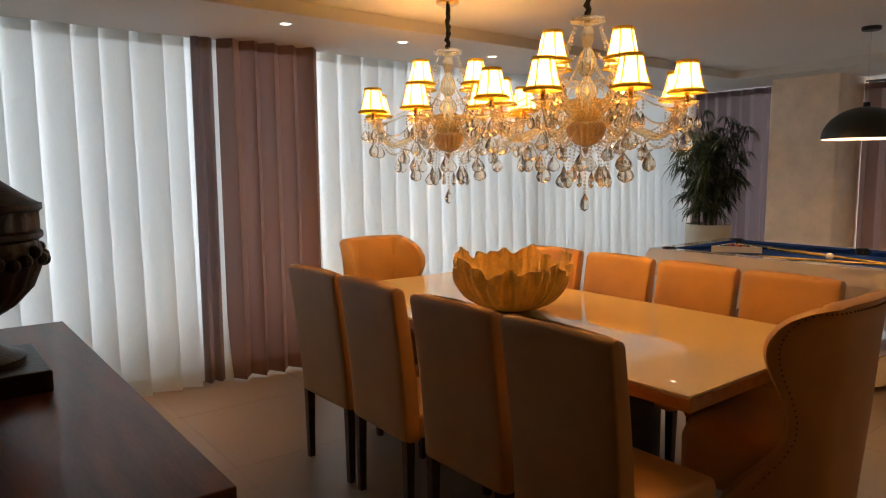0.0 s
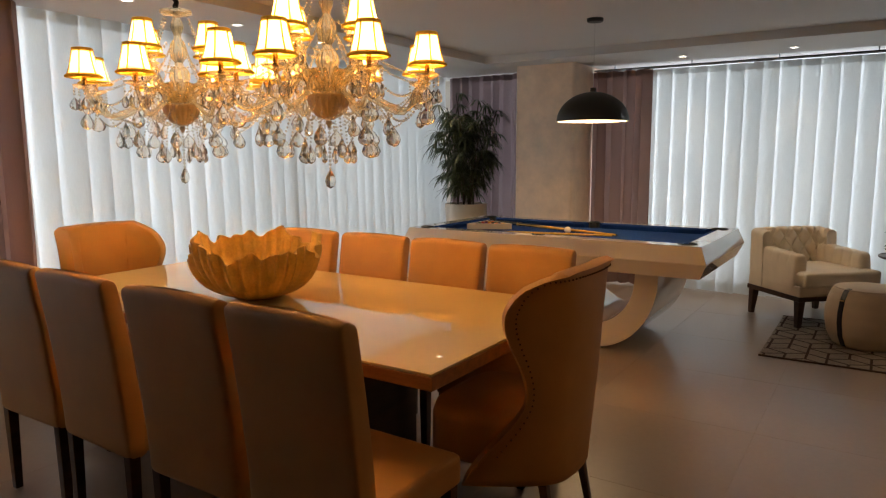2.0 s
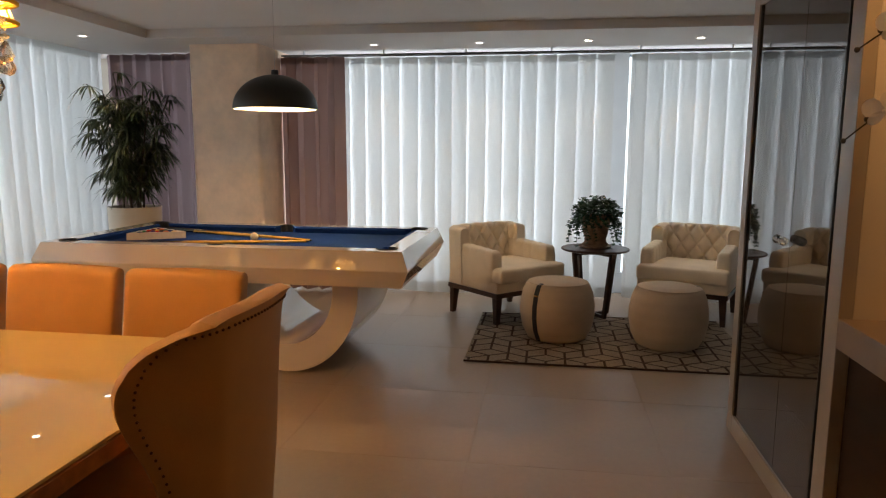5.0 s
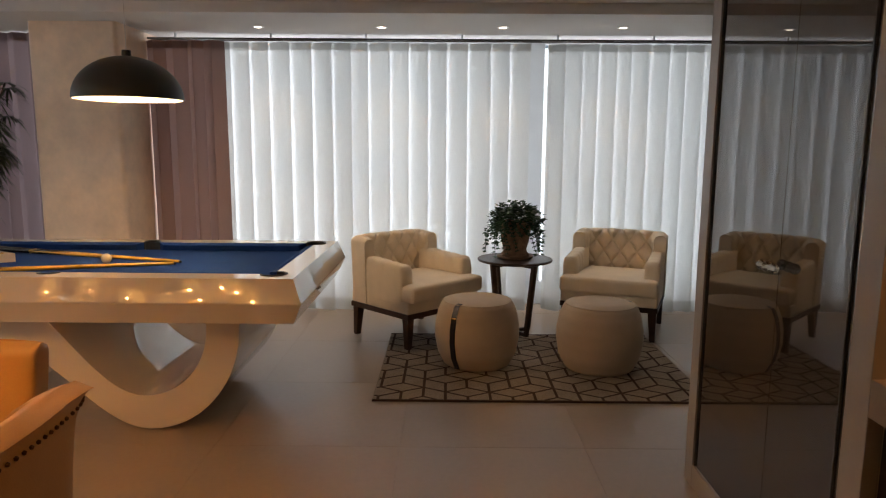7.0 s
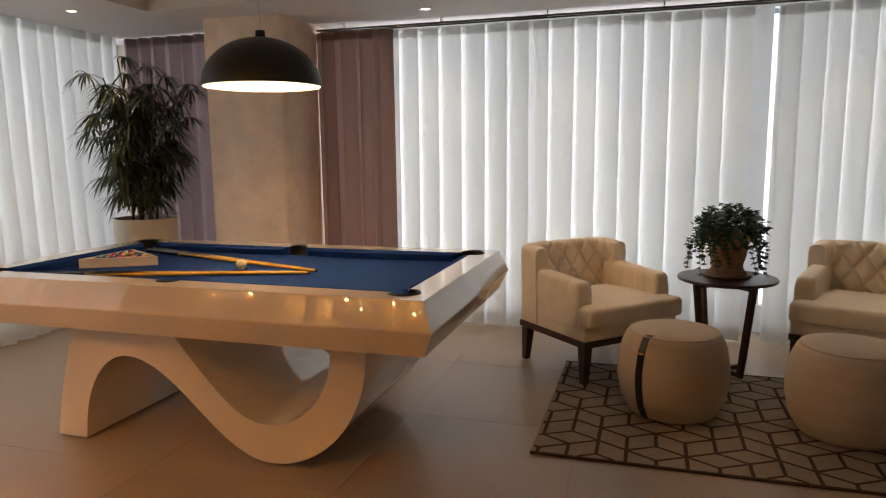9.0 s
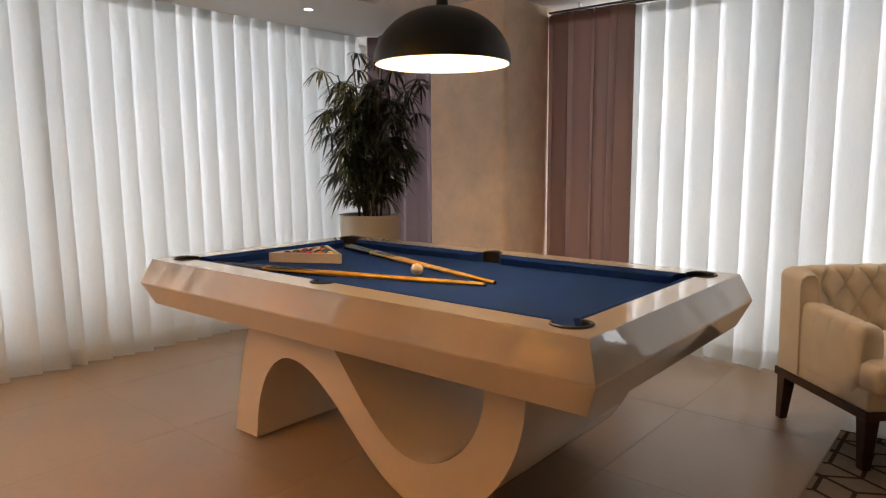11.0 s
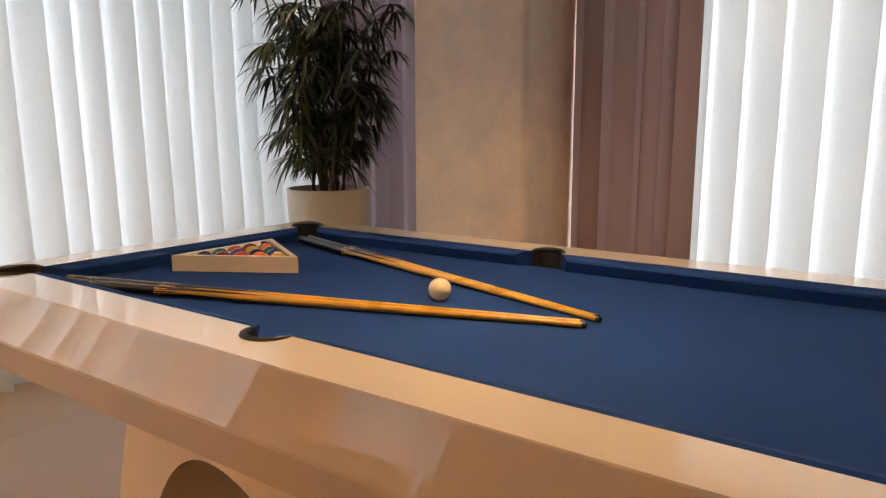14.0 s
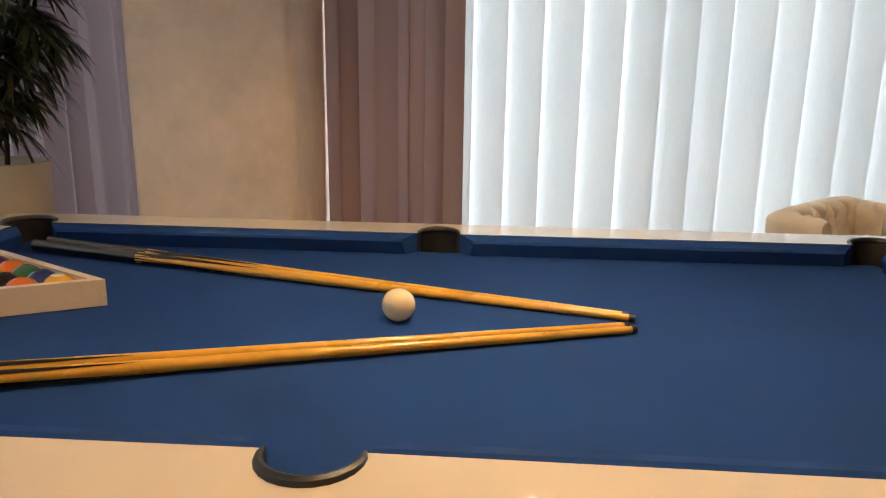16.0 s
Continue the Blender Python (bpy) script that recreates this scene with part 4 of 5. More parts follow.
for s in (-1, 1):
    part("pedestal", box(-0.26, 0.26, s * 0.55 - 0.06, s * 0.55 + 0.06, 0.03, 0.708, 0.006), M_DARKWOOD, table)
    part("pedestal_foot", box(-0.32, 0.32, s * 0.55 - 0.14, s * 0.55 + 0.14, 0.0, 0.03, 0.004), M_DARKWOOD, table)


def dining_chair(m, label):
    """Faces local +x; the back stands over local x = 0."""
    c = empty("dining_chair", m, label, "dining chair", "chairs along the dining table")
    W, Z0, Z1 = 0.455, 0.355, 1.015

    def back(u, v):
        a = 2 * math.pi * u
        ca, sa = math.cos(a), math.sin(a)
        ex = 0.22
        px = math.copysign(abs(ca) ** ex, ca)
        py = math.copysign(abs(sa) ** ex, sa)
        edge = min(1.0, min(v, 1 - v) / 0.045)
        soft = 0.30 + 0.70 * math.sqrt(max(0.0, 1 - (1 - edge) ** 2))
        lean = -0.075 * v ** 1.5
        thick = 0.046 - 0.010 * v
        crown = 0.010 * (1 - py * py) * (v > 0.9)
        return (0.045 + lean + px * thick * soft, py * (W / 2 - 0.006 * (1 - v)) * (1 - 0.035 * (1 - soft)), Z0 + (Z1 - Z0) * v + crown)

    part("backrest", surface(back, 56, 66, wrap=True, cap=True), M_FABRIC_DK, c, "tall upholstered back", smooth=50)
    part("seat", box(0.06, 0.50, -W / 2, W / 2, 0.365, 0.475, 0.025, 3), M_FABRIC_DK, c)
    for lx, taper in ((0.03, 0.0), (0.46, 0.0)):
        for ly in (-1, 1):
            bm = box(-0.021, 0.021, -0.021, 0.021, 0, 0.37, 0.003)
            for v in bm.verts:
                k = 0.72 + 0.28 * v.co.z / 0.37
                v.co.x = lx + v.co.x * k
                v.co.y = ly * (W / 2 - 0.030) + v.co.y * k
            part("leg", bm, M_DARKWOOD, c, "dark wooden leg")
    return c


chair = dining_chair(pose(1.315, 2.945, 0, 0, 0, 1.0), "tan upholstered dining chair with dark wooden legs at the table")
for x, y, r in ((1.315, 2.455, -1.5), (1.305, 1.880, 0.5), (1.305, 1.385, -1.0)):
    copy_thing(chair, pose(x, y, 0, 0, 0, r))
for x, y, r in ((2.975, 1.492, 180.5), (2.985, 1.982, 179), (2.985, 2.475, 181), (2.985, 2.99, 180)):
    # the row on the pool side stands a little lower
    copy_thing(chair, pose(x, y, 0, 0, 0, r) @ Matrix.Diagonal((1, 0.985, 0.965, 1)))


def wing_chair(m, label):
    """A head chair facing local +y: a wrapped back whose wings flare forward and pinch in above the seat."""
    c = empty("wing_chair", m, label, "dining chair", "head chairs of the dining table")
    Z0, Z1 = 0.225, 1.018

    HEIGHTS, FORWARD = (0.225, 0.34, 0.44, 0.51, 0.585, 0.68, 0.775, 0.855, 0.915, 0.965, 0.993, 1.018), (0.30, 0.235, 0.155, 0.110, 0.090, 0.115, 0.165, 0.190, 0.172, 0.125, 0.075, 0.012)

    def reach(z):
        # how far the wing comes forward, by height
        return sum(float(np.interp(z + d, HEIGHTS, FORWARD)) for d in (-0.04, -0.02, 0, 0.02, 0.04)) / 5 if z < 0.93 else float(np.interp(z, HEIGHTS, FORWARD))

    def skin(u, v, off):
        a = 2 * u - 1
        s, v = abs(a), 1 - (1 - v) ** 1.25
        z = Z0 + (Z1 - Z0) * v
        f = reach(z)
        w = 0.195 + 0.025 * v
        yb = 0.02 - 0.05 * v
        flare = 0.085 * f / 0.19
        if s <= 0.5:
            x, y, nx, ny = s / 0.5 * (w - 0.075), yb + 0.012 * (s / 0.5) ** 2, 0.0, -1.0
        else:
            q = (s - 0.5) / 0.5
            x = (w - 0.075) * (1 - q) ** 2 + 2 * (w + 0.004) * q * (1 - q) + (w + flare) * q * q
            y = (yb + 0.012) * (1 - q) ** 2 + 2 * (yb + 0.015 + 0.1 * f) * q * (1 - q) + (yb + f) * q * q
            dx = 2 * (1 - q) * 0.079 + 2 * q * (flare - 0.004)
            dy = 2 * (1 - q) * (0.003 + 0.1 * f) + 2 * q * (0.9 * f - 0.015)
            dx, dy = max(dx, 0.02), max(dy, 0.002)
            n = math.hypot(dx, dy)
            nx, ny = dy / n, -dx / n
        sign = 1 if a >= 0 else -1
        z += 0.006 * math.cos(s * math.pi / 2) * v
        return Vector((sign * (x + nx * off), y + ny * off, z))

    T = 0.033

    bm = bmesh.new()
    NU, NV = 56, 36
    outer = [[bm.verts.new(skin(i / NU, j / NV, T)) for i in range(NU + 1)] for j in range(NV + 1)]
    inner = [[bm.verts.new(skin(i / NU, j / NV, -T)) for i in range(NU + 1)] for j in range(NV + 1)]
    for j in range(NV):
        for i in range(NU):
            bm.faces.new((outer[j][i], outer[j][i + 1], outer[j + 1][i + 1], outer[j + 1][i]))
            bm.faces.new((inner[j][i + 1], inner[j][i], inner[j + 1][i], inner[j + 1][i + 1]))
    loop_o = [outer[j][0] for j in range(NV)] + [outer[NV][i] for i in range(NU)] + [outer[j][NU] for j in range(NV, 0, -1)] + [outer[0][i] for i in range(NU, 0, -1)]
    loop_i = [inner[j][0] for j in range(NV)] + [inner[NV][i] for i in range(NU)] + [inner[j][NU] for j in range(NV, 0, -1)] + [inner[0][i] for i in range(NU, 0, -1)]
    n = len(loop_o)
    cen = Vector((0, 0.05, 0.70))
    mids = []
    for o, i_ in zip(loop_o, loop_i):
        p = (o.co + i_.co) / 2
        d = p - cen
        k = min(1.0, max(0.0, (abs(p.x) - 0.10) / 0.14))
        k = k * k * (3 - 2 * k)
        d.y = (abs(d.y) * 0.6 + 0.02) * k + d.y * 0.1 * (1 - k)
        mids.append(bm.verts.new(p + d.normalized() * 0.014))
    for k in range(n):
        l = (k + 1) % n
        bm.faces.new((loop_o[k], mids[k], mids[l], loop_o[l]))
        bm.faces.new((mids[k], loop_i[k], loop_i[l], mids[l]))
    part("backrest", bm, M_FABRIC_DK, c, "winged upholstered back", smooth=65)
    # nail heads following the edge of the outer skin
    nails = bmesh.new()
    path = [skin(0.030, v, T + 0.002) for v in np.linspace(0.10, 0.94, 70)]
    path += [skin(u, 0.945, T + 0.002) for u in np.linspace(0.035, 0.965, 60)]
    path += [skin(0.970, v, T + 0.002) for v in np.linspace(0.94, 0.10, 70)]
    gone, last = 0.0, path[0]
    for p in path[1:]:
        gone += (p - last).length
        last = p
        if gone > 0.016:
            gone = 0.0
            bmesh.ops.create_icosphere(nails, subdivisions=1, radius=0.0042, matrix=Matrix.Translation(p))
    tagged(part("nail_heads", nails, M_NAIL, c, "row of dark bronze nail heads"), kind="stuff")

    def seat_f(u, v):
        a = 2 * math.pi * u
        ca, sa = math.cos(a), math.sin(a)
        k = 0.5
        px = math.copysign(abs(ca) ** k, ca) * 0.285
        py = math.copysign(abs(sa) ** k, sa) * 0.265
        zz = [0.26, 0.28, 0.42, 0.465, 0.478, 0.482][min(5, int(round(v * 5)))]
        rr = [0.94, 1.0, 1.0, 0.95, 0.80, 0.02][min(5, int(round(v * 5)))]
        return (px * rr * (0.80 + 0.20 * (py + 0.265) / 0.53), 0.285 + py * rr, zz)
    part("seat", surface(seat_f, 48, 5, wrap=True, cap=True), M_FABRIC_DK, c, smooth=60)
    for sx in (-1, 1):
        for ly, back in ((0.085, -0.07), (0.47, 0.02)):
            bm = box(-0.020, 0.020, -0.020, 0.020, 0, 0.36, 0.004)
            for v in bm.verts:
                h = v.co.z / 0.36
                k = 0.62 + 0.38 * h
                v.co.x = sx * (0.170 + 0.012 * (1 - h)) + v.co.x * k
                v.co.y = ly + back * (1 - h) + v.co.y * k
            part("leg", bm, M_DARKWOOD, c, "tapered dark wooden leg")
    return c


wing = wing_chair(pose(2.38, 0.99, 0), "tan winged armchair with nail-head trim at the end of the table")
copy_thing(wing, pose(2.26, 3.95, 0, 0, 0, 180))


# carved bowl
def bowl_rim(a):
    return 0.045 * math.sin(3 * a + 0.6) * math.sin(a * 2 + 1.2) + 0.022 * math.sin(7 * a + 2) + 0.012 * math.sin(13 * a) + 0.008 * math.sin(23 * a + 1)


def bowl_skin(off):
    def f(u, v):
        a = 2 * math.pi * u
        r = 0.085 + (0.315 - 0.085) * math.sin(v * math.pi / 2 * 0.97) ** 0.92
        r *= 1 + 0.045 * math.sin(30 * a + 2.0 * math.sin(3 * a)) * min(1, v * 2) * (1 if off == 0 else 0.5) + 0.018 * math.sin(11 * a + 1) * v
        top = 0.262 + bowl_rim(a)
        z = (1 - math.cos(v * math.pi / 2)) * top * 0.72 + 0.28 * top * v
        return ((r - off) * math.cos(a), (r - off) * math.sin(a), z + (0.012 if off else 0) * (1 - v))
    return f


bm = surface(bowl_skin(0), 210, 22, wrap=True)
surface(bowl_skin(0.013), 210, 22, wrap=True, bm=bm)
bm.verts.ensure_lookup_table()
o, i_ = 22 * 210, 23 * 210 + 22 * 210
for k in range(210):
    l = (k + 1) % 210
    bm.faces.new((bm.verts[o + k], bm.verts[o + l], bm.verts[i_ + l], bm.verts[i_ + k]))
bm.faces.new([bm.verts[k] for k in range(210)])
bm.faces.new([bm.verts[23 * 210 + k] for k in range(210)])
tagged(part("decorative_bowl", bm, M_BOWL, smooth=50, at=pose(2.20, 2.54, 0.7625, 0, 0, 20) @ Matrix.Diagonal((0.94, 0.94, 0.96, 1))), "large carved ochre wooden bowl with ragged rim on the table", "bowl")


# ---- chandeliers ----
def crystal_mesh():
    """A faceted flat pear-shaped drop, one unit long, hanging from its origin."""
    bm = bmesh.new()
    n = 8
    rings = []
    for r, h in ((0.0, 0.0), (0.17, 0.18), (0.36, 0.42), (0.44, 0.66), (0.32, 0.88), (0.0, 1.0)):
        if r == 0:
            rings.append([bm.verts.new((0, 0, -h))])
        else:
            rings.append([bm.verts.new((r * math.cos(2 * math.pi * i / n), r * math.sin(2 * math.pi * i / n) * 0.42, -h)) for i in range(n)])
    for a, b in zip(rings, rings[1:]):
        for i in range(n):
            k = (i + 1) % n
            if len(a) == 1:
                bm.faces.new((a[0], b[i], b[k]))
            elif len(b) == 1:
                bm.faces.new((a[i], b[0], a[k]))
            else:
                bm.faces.new((a[i], b[i], b[k], a[k]))
    return bm


def crystal_drop(drops, at, size):
    drops.append((Vector(at), size))


def bead_chain(bm, p, q, sag, step=0.017, r=0.0062):
    p, q = Vector(p), Vector(q)
    n = max(3, int((q - p).length * 1.15 / step))
    for i in range(n + 1):
        s = i / n
        c = p.lerp(q, s) - Vector((0, 0, sag * 4 * s * (1 - s)))
        bmesh.ops.create_icosphere(bm, subdivisions=1, radius=r, matrix=Matrix.Translation(c))


def chandelier(m):
    c = empty("chandelier", m, "crystal chandelier with lit fabric shades and hanging drops", "chandelier", "chandeliers over the table")
    # heights are those of the room; local origin on the floor under it
    part("ceiling_canopy", lathe([(0.065, TRAY), (0.065, TRAY - 0.02), (0.03, TRAY - 0.035)], 24), M_BRASS, c)
    wob = random.Random(3)
    part("cord_cover", tube([(wob.uniform(-0.006, 0.006), wob.uniform(-0.006, 0.006), 2.17 + (TRAY - 2.19) * i / 14) for i in range(15)], lambda s: 0.014 + 0.003 * math.sin(s * 40), 10), M_CORDCOVER, c, "black gathered cord cover")
    part("top_crown", lathe([(0.012, 2.185), (0.075, 2.165), (0.080, 2.150), (0.030, 2.138), (0.012, 2.13)], 24, ripple=lambda a, z: 1 + 0.08 * math.sin(8 * a)), M_ARMGLASS, c)
    part("stem", lathe([(0.014, 2.135), (0.026, 2.11), (0.030, 2.08), (0.018, 2.05), (0.016, 2.03), (0.034, 2.00), (0.042, 1.965), (0.036, 1.93), (0.018, 1.905), (0.022, 1.89),
                        (0.044, 1.865), (0.050, 1.83), (0.034, 1.795), (0.020, 1.77), (0.030, 1.74), (0.060, 1.715), (0.062, 1.69)], 48, ripple=lambda a, z: 1 + 0.07 * math.sin(12 * a)), M_ARMGLASS, c, "turned glass stem")
    part("bowl", lathe([(0.055, 1.700), (0.086, 1.690), (0.090, 1.668), (0.078, 1.628), (0.050, 1.598), (0.014, 1.583)], 80, ripple=lambda a, z: 1 + 0.035 * math.sin(20 * a)), M_CUPGLASS, c, "ribbed taupe glass bowl")
    part("finial", lathe([(0.012, 1.580), (0.017, 1.570), (0.010, 1.560), (0.004, 1.548)], 14), M_CUPGLASS, c)
    for k in range(12):
        a = math.pi / 6 * k + 0.1
        curl = [(r * math.cos(a), r * math.sin(a), z) for r, z in ((0.045, 1.70), (0.052, 1.75), (0.072, 1.785), (0.100, 1.792), (0.122, 1.775), (0.130, 1.745), (0.122, 1.725))]
        part("scroll", tube(curl, lambda s: 0.0095 - 0.004 * s, 8), M_ARMGLASS, c, "curled glass leaf")
    drops = []
    chains = bmesh.new()

    def lamp_arm(ang, reach, zc, big):
        d = Vector((math.cos(ang), math.sin(ang), 0))
        root, dip = 1.70 if big else 1.80, 1.615 if big else 1.80
        pts = []
        for i in range(15):
            s = i / 14
            r = 0.05 + (reach - 0.05) * s
            if big:
                z = root + 0.07 * math.sin(min(1, s / 0.35) * math.pi) * (s < 0.35) - (root - dip) * math.sin(min(1, max(0, (s - 0.25) / 0.75)) * math.pi * 0.62) ** 1.4 * (s >= 0.25)
                z = z if s < 0.75 else z + (zc - 0.03 - z) * ((s - 0.75) / 0.25) ** 1.6
            else:
                z = root - 0.03 * math.sin(s * math.pi) + (zc - 0.03 - root) * s ** 2
            pts.append(d * r + Vector((0, 0, z)))
        part("arm", tube(pts, lambda s: 0.0125 - 0.003 * s, 8), M_ARMGLASS, c, "curved glass arm")
        x, y = d.x * reach, d.y * reach
        part("drip_pan", lathe([(0.010, zc - 0.035), (0.050, zc - 0.018), (0.054, zc - 0.010), (0.012, zc - 0.014)], 16, at=(x, y, 0), ripple=lambda a, z: 1 + 0.06 * math.sin(8 * a)), M_ARMGLASS, c)
        part("candle", lathe([(0.011, zc - 0.015), (0.011, zc + 0.045)], 10, at=(x, y, 0)), M_BRASS, c, "brass candle sleeve")
        part("bulb", lathe([(0.008, zc + 0.045), (0.015, zc + 0.065), (0.012, zc + 0.09), (0.002, zc + 0.12)], 10, at=(x, y, 0)), M_CANDLE, c)
        zb, h, rb, rt = zc + 0.028, 0.128, 0.079, 0.043
        prof = [(rb - (rb - rt) * (s ** 0.58), zb + h * s) for s in (0, 0.04, 0.1, 0.2, 0.35, 0.52, 0.7, 0.86, 1)]
        shade = part("shade", lathe(prof, 24, at=(x, y, 0), cap=False), M_SHADE, c, "pale fabric shade lit from inside, with glow added", smooth=60)
        trim = bmesh.new()
        for r, z, w in ((rb, zb, 0.0062), (rb - 0.009, zb + 0.007, 0.0050), (rt, zb + h, 0.0052), (rt + 0.001, zb + h - 0.007, 0.0045)):
            tube([(x + r * math.cos(a), y + r * math.sin(a), z) for a in np.linspace(0, 2 * math.pi, 25)], w, 6, bm=trim, cap=False)
        for k in range(6):
            a = ang + math.pi / 3 * k
            tube([(x + (r + 0.001) * math.cos(a), y + (r + 0.001) * math.sin(a), z) for r, z in prof], 0.0034, 5, bm=trim)
        part("trim", trim, M_TRIM, shade, "gold braid on the shade")
        for k in range(5):
            a = ang + 2 * math.pi * k / 5
            px, py = x + 0.048 * math.cos(a), y + 0.048 * math.sin(a)
            zz = zc - 0.020
            for b in range(3):
                bmesh.ops.create_icosphere(chains, subdivisions=1, radius=0.0058, matrix=Matrix.Translation((px, py, zz - 0.008 - 0.014 * b)))
            crystal_drop(drops, (px, py, zz - 0.05), 0.062)
        crystal_drop(drops, (x, y, zc - 0.14), 0.082)
        tube([(x, y, zc - 0.035), (x, y, zc - 0.14)], 0.0015, 4, bm=chains)
        mid = pts[8]
        crystal_drop(drops, mid - Vector((0, 0, 0.05)), 0.078)
        tube([mid, mid - Vector((0, 0, 0.05))], 0.0015, 4, bm=chains)
        return Vector((x, y, zc - 0.01))

    low = [lamp_arm(radians(17.5 + 45 * k), 0.455, 1.775, True) for k in range(8)]
    high = [lamp_arm(radians(85 + 90 * k), 0.215, 1.930, False) for k in range(4)]
    for k in range(8):
        bead_chain(chains, low[k], low[(k + 1) % 8], 0.10)
        bead_chain(chains, low[k] - Vector((0, 0, 0.03)), low[(k + 1) % 8] - Vector((0, 0, 0.03)), 0.17)
        bead_chain(chains, low[k], (0.085 * math.cos(radians(17.5 + 45 * k)), 0.085 * math.sin(radians(17.5 + 45 * k)), 1.69), 0.13)
        bead_chain(chains, low[k], (0.06 * math.cos(radians(17.5 + 45 * k)), 0.06 * math.sin(radians(17.5 + 45 * k)), 2.00), 0.06)
    for k in range(4):
        bead_chain(chains, high[k], (0.07 * math.cos(radians(85 + 90 * k)), 0.07 * math.sin(radians(85 + 90 * k)), 2.15), 0.03)
        bead_chain(chains, high[k], high[(k + 1) % 4], 0.06)
    for ring, (r, z, n, size) in enumerate(((0.30, 1.55, 10, 0.085), (0.20, 1.50, 8, 0.085), (0.11, 1.47, 6, 0.08))):
        for k in range(n):
            a = 2 * math.pi * k / n + ring
            p = (r * math.cos(a), r * math.sin(a), z)
            crystal_drop(drops, p, size)
            bead_chain(chains, p, (r * 0.8 * math.cos(a), r * 0.8 * math.sin(a), 1.63), 0.0, 0.018, 0.0052)
    bead_chain(chains, (0, 0, 1.58), (0, 0, 1.37), 0.0, 0.020, 0.0075)
    crystal_drop(drops, (0, 0, 1.37), 0.090)
    turn = random.Random(21)
    shape = None
    for p, size in drops:
        m = Matrix.Translation(p) @ pose(0, 0, 0, 0, 0, turn.uniform(0, 180)) @ Matrix.Diagonal((size, size, size, 1))
        if shape is None:
            shape = part("crystal_drop", crystal_mesh(), M_CRYSTAL, c, "faceted pear-shaped crystal", smooth=0, at=m)
        else:
            same_part(shape, m, c)
    tagged(part("bead_chains", chains, M_BEAD, c, "strings of clear crystal beads", smooth=60), kind="stuff")
    return c


first = chandelier(pose(2.30, 2.15, 0))
copy_thing(first, pose(2.30, 3.18, 0, 0, 0, 12))

# ---- sideboard and urn ----
sb = empty("sideboard", pose(-0.07, 2.30, 0), "dark red-brown wooden sideboard with a thick top", "sideboard")
part("top", box(-0.34, 0.335, -0.98, 0.98, 0.815, 0.850, 0.004), M_SIDEWOOD, sb, "polished red-brown wooden top")
part("body", box(-0.33, 0.290, -0.93, 0.93, 0.10, 0.815, 0.003), M_DARKWOOD, sb)
for k in range(4):
    y = -0.93 + 0.465 * k
    d = part("door", box(0.290, 0.308, y + 0.004, y + 0.461, 0.115, 0.805, 0.003), M_SIDEWOOD, sb)
    part("handle", box(0.308, 0.322, y + 0.40, y + 0.412, 0.42, 0.56, 0.003), M_STEEL, d)
part("plinth", box(-0.30, 0.25, -0.88, 0.88, 0, 0.10), M_DARKWOOD, sb)

urn = empty("urn", pose(-0.122, 2.43, 0.850), "dark bronze lidded urn with garlands on a square plinth", "urn")
part("plinth", box(-0.20, 0.20, -0.20, 0.20, 0.0, 0.065, 0.006), M_BRONZE, urn)
foot_prof = [(0.155, 0.065), (0.160, 0.085), (0.120, 0.100), (0.085, 0.125), (0.070, 0.150), (0.095, 0.165), (0.080, 0.180), (0.085, 0.20)]
body_prof = [(0.085, 0.20), (0.140, 0.235), (0.190, 0.29), (0.213, 0.35), (0.218, 0.40), (0.212, 0.43), (0.226, 0.44), (0.226, 0.455), (0.215, 0.462), (0.215, 0.515), (0.228, 0.522), (0.228, 0.54)]
lid_prof = [(0.222, 0.541), (0.205, 0.55), (0.17, 0.575), (0.11, 0.62), (0.070, 0.67), (0.048, 0.73), (0.040, 0.78), (0.055, 0.80), (0.030, 0.83), (0.045, 0.87), (0.004, 0.93)]
part("foot", lathe(foot_prof, 72), M_BRONZE, urn, smooth=40)
body = lathe(body_prof, 96, ripple=lambda a, z: 1 + (0.020 * math.sin(24 * a) if 0.21 < z < 0.42 or 0.455 < z < 0.52 else 0.0))
for k in range(8):
    for q in range(5):
        h = 0.40 - 0.03 * math.sin(math.pi * q / 4)
        b = 2 * math.pi * k / 8 + 0.2 + (2 * math.pi / 8) * q / 4
        ball(0.020, (0.222 * math.cos(b), 0.222 * math.sin(b), h), bm=body, u=8, v=6)
part("body", body, M_BRONZE, urn, "fluted bronze body with garlands", smooth=40)
part("lid", lathe(lid_prof, 72), M_BRONZE, urn, "tall tapering lid", smooth=40)

# ---- mirrored partition and niche ----
PYF, PXE = -0.745, 4.305
structure("partition", box(3.10, PXE - 0.005, PYF - 0.60, PYF - 0.045, 0, TRAY), M_WALL, "built-in partition behind the smoked mirror doors")
structure("partition_west", box(1.25, 1.45, PYF - 0.60, PYF - 0.02, 0, TRAY), M_NICHE_SHELF, "taupe end panel of the niche")
structure("niche_back", box(1.45, 3.10, PYF - 0.60, PYF - 0.45, 0, TRAY), M_NICHE, "brown veneer back of the niche")
structure("niche_head", box(1.45, 3.10, PYF - 0.45, PYF - 0.02, 2.18, TRAY), M_NICHE_SHELF, "taupe panel over the niche")
structure("wall_lounge", box(PXE - 0.20, PXE - 0.01, Y0, PYF - 0.60, 0, TRAY), M_WALL, "plain beige painted wall of the lounge")
# unseen as well, in the same bounce-cutting dark colour
structure("wall_behind", box(X0, 1.25, PYF - 0.75, PYF - 0.60, 0, TRAY), M_WALL_DARK, "unseen wall, darkened to cut bounced light")
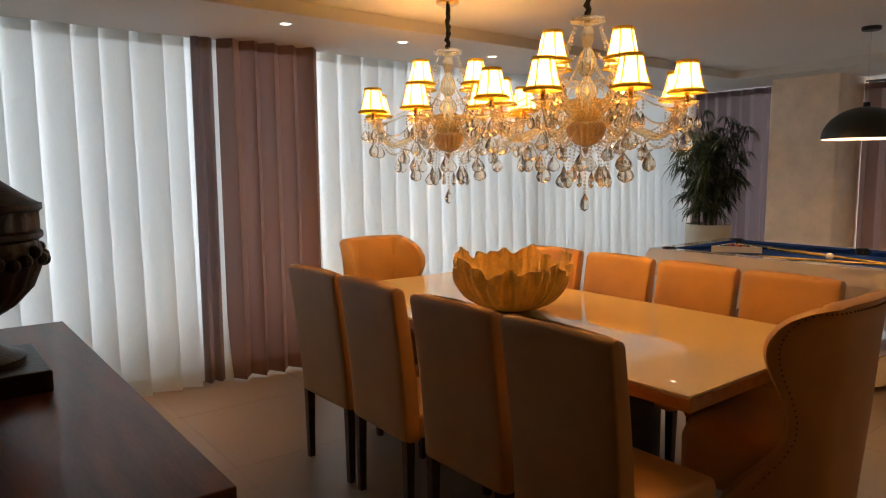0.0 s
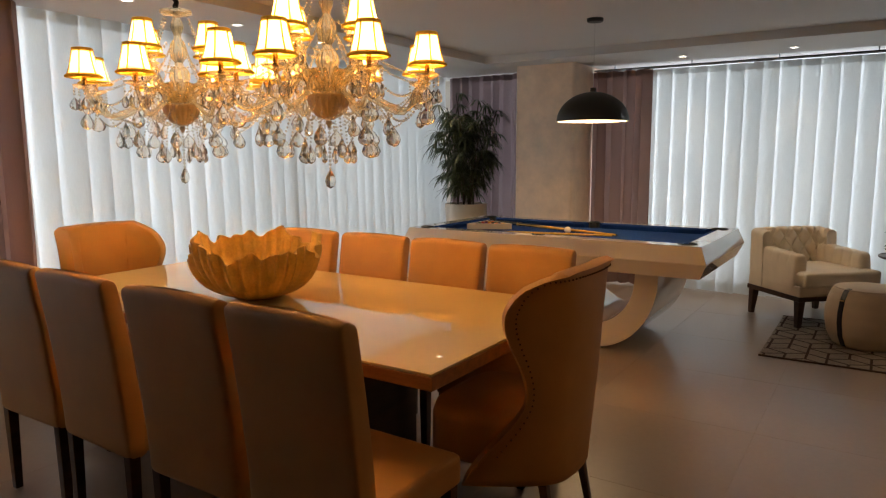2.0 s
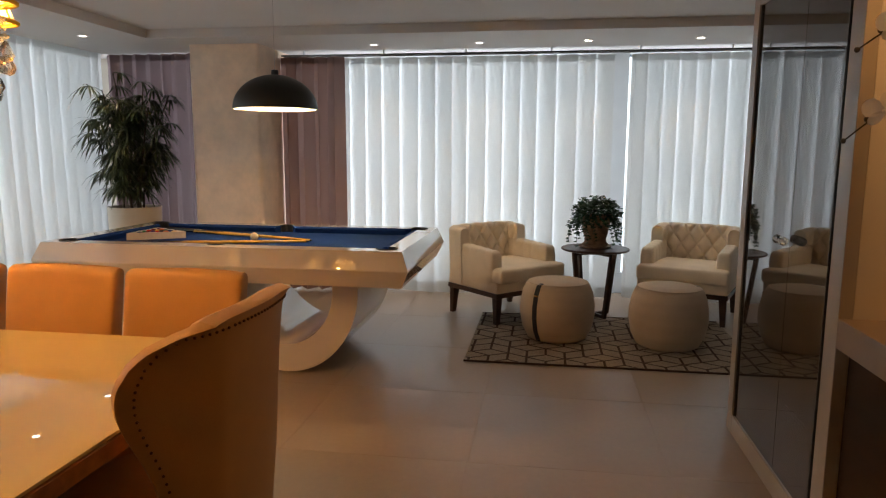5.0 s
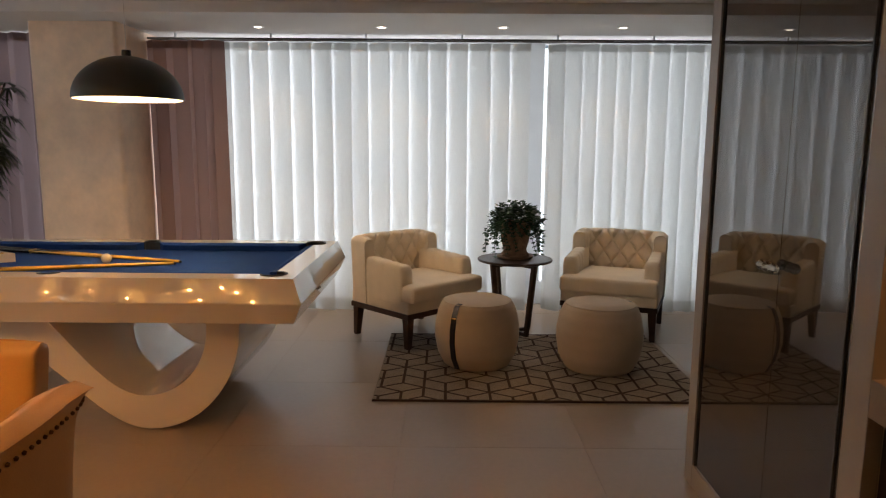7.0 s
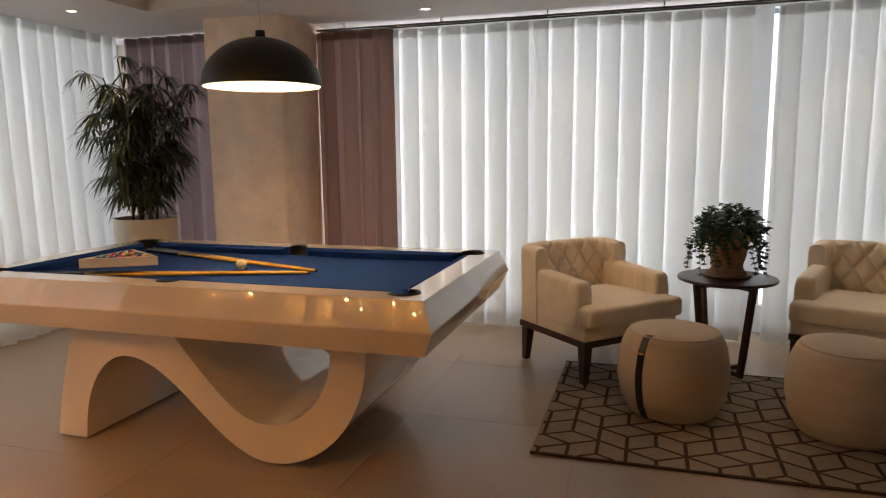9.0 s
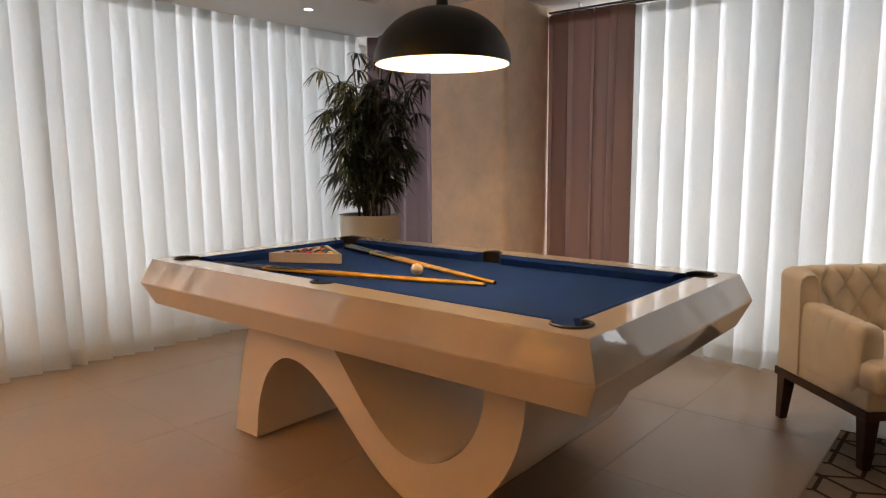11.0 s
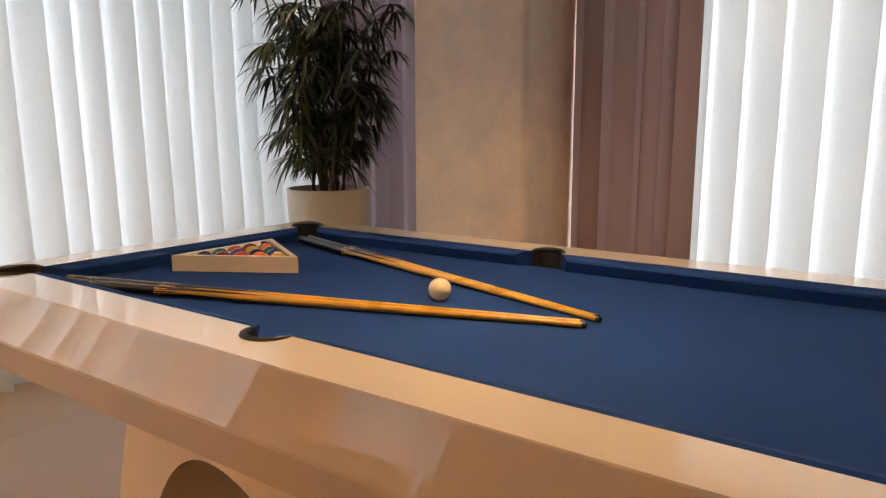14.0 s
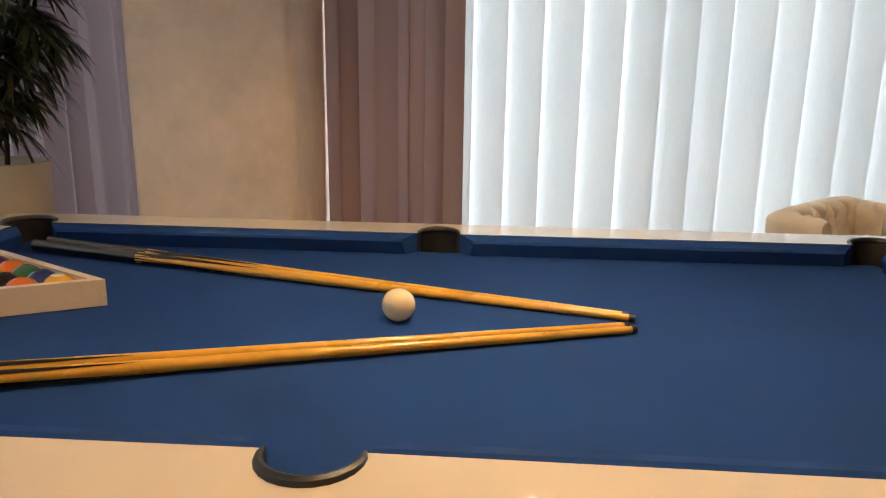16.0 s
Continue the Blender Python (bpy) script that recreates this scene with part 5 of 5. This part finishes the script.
door = empty("mirror_door", pose(0, PYF, 0), "tall smoked mirror sliding door in a champagne metal frame", "sliding door")
part("stile", box(PXE - 0.085, PXE, -0.045, 0.0, 0.0, TRAY - 0.004, 0.003), M_FRAME, door)
part("stile", box(3.10, 3.20, -0.045, 0.0, 0.0, TRAY - 0.004, 0.003), M_FRAME, door)
part("bottom_rail", box(3.20, PXE - 0.085, -0.045, 0.0, 0.0, 0.095, 0.003), M_FRAME, door)
part("top_rail", box(3.20, PXE - 0.085, -0.045, 0.0, 2.09, TRAY - 0.004, 0.003), M_FRAME, door)
part("mirror", box(3.20, 3.628, -0.040, -0.012, 0.095, 2.09), M_SMOKE, door, "smoked mirror glass")
part("mirror", box(3.632, PXE - 0.085, -0.040, -0.012, 0.095, 2.09), M_SMOKE, door, "smoked mirror glass")
for x in (3.235, PXE - 0.092):
    part("bead", box(x - 0.003, x + 0.003, -0.012, -0.006, 0.095, 2.09), M_RAIL, door)
knob = bmesh.new()
for k in range(3):
    ball(0.018, (3.64 + 0.040 * k - 0.040, 0.022, 1.065), bm=knob, u=16, v=10)
part("handle", knob, M_CRYSTAL, door, "three clear crystal ball handle")
part("handle_pin", box(3.585, 3.695, 0.018, 0.026, 1.061, 1.069, 0.001), M_STEEL, door)
shelf = empty("niche_shelf", pose(0, PYF, 0), "taupe lacquered shelf in the niche", "shelf")
part("board", box(1.45, 3.10, -0.45, 0.0, 0.775, 0.875, 0.003), M_NICHE_SHELF, shelf)
cab = empty("niche_cabinet", pose(0, PYF, 0), "dark wooden cabinet below the niche shelf", "cabinet")
for k in range(3):
    part("door", box(1.455 + 0.5475 * k, 1.455 + 0.5425 * (k + 1) + 0.005 * k, -0.06, -0.04, 0.06, 0.77, 0.002), M_CABINET, cab)
part("body", box(1.46, 3.09, -0.44, -0.06, 0.0, 0.77), M_CABINET, cab)


def orchid(m):
    rng = random.Random(8)
    o = empty("orchid", m, "white orchid with arching stems in a dark pot", "potted plant")
    part("pot", lathe([(0.07, 0.0), (0.075, 0.01), (0.095, 0.15), (0.098, 0.16), (0.088, 0.16), (0.082, 0.14)], 28), M_BRONZE, o)
    lv = bmesh.new()
    for k in range(6):
        a = k * 1.05 + 0.3
        leaf_blade(lv, (0, 0, 0.15), (math.cos(a), math.sin(a), 0.5), 0.22, 0.030, 0.6, rng)
    part("leaves", lv, M_LEAF, o, smooth=60)
    for (ex, ey, ez), rise in (((0.56, 0.20, 0.84), 0.93), ((0.60, 0.20, 0.575), 0.72)):
        pts = []
        for i in range(16):
            s = i / 15
            pts.append(Vector((ex * s ** 2.2, ey * s ** 2.0, 0.14 + (rise - 0.14) * math.sin(min(1, s / 0.72) * math.pi / 2) + (ez - rise) * max(0, (s - 0.72) / 0.28) ** 1.6)))
        stem = part("stem", tube(pts, lambda q: 0.0032 - 0.0008 * q, 6), M_STEM, o)
        for q in (pts[-1], pts[-2] + Vector((0, 0, 0.010))):
            part("bud", ball(0.0085, q, u=10, v=6), M_STEM, stem)
        for i in (8, 9, 10, 11, 12, 13):
            c = pts[i] + Vector((rng.uniform(-0.01, 0.01), 0.012, -0.012))
            face = Vector((-0.75 + rng.uniform(-0.3, 0.3), 0.6 + rng.uniform(-0.2, 0.2), -0.1)).normalized()
            s1 = face.cross(Vector((0, 0, 1))).normalized()
            s2 = s1.cross(face)
            fl = bmesh.new()
            for k, (ang, ln, wd) in enumerate(((90, 0.055, 0.016), (225, 0.052, 0.015), (315, 0.052, 0.015), (15, 0.058, 0.027), (165, 0.058, 0.027))):
                d = s1 * math.cos(radians(ang)) + s2 * math.sin(radians(ang))
                e = face.cross(d)
                rows = []
                for f, w in ((0.0, 0.2), (0.35, 0.85), (0.65, 1.0), (0.88, 0.7), (1.0, 0.15)):
                    mid = c + d * ln * f + face * (0.004 - 0.012 * f * f)
                    rows.append([fl.verts.new(mid - e * wd * w + face * 0.004), fl.verts.new(mid), fl.verts.new(mid + e * wd * w + face * 0.004)])
                for a, b in zip(rows, rows[1:]):
                    for j in range(2):
                        fl.faces.new((a[j], a[j + 1], b[j + 1], b[j]))
            ball(0.007, c + face * 0.008, bm=fl, u=8, v=6)
            part("flower", fl, M_PETAL, o, "white orchid flower", smooth=60)


orchid(pose(2.42, -0.88, 0.875))

# ---- floor tiles ----
PITCH = 0.90
tile_mesh = None
cols = range(-9, 3)
for i in cols:
    for j in range(-5, 4):
        x0, y0 = 5.48 + PITCH * i, 1.44 + PITCH * j
        if x0 + PITCH < X0 + 0.02 or x0 > X1 or y0 > Y1 or y0 + PITCH < Y0:
            continue
        if tile_mesh is None:
            tile_mesh = part("tile", box(-PITCH / 2 + 0.0008, PITCH / 2 - 0.0008, -PITCH / 2 + 0.0008, PITCH / 2 - 0.0008, -0.008, 0.0, 0.0006, 1), M_TILE, floor, at=pose(x0 + PITCH / 2, y0 + PITCH / 2, 0))
        else:
            same_part(tile_mesh, pose(x0 + PITCH / 2, y0 + PITCH / 2, 0))
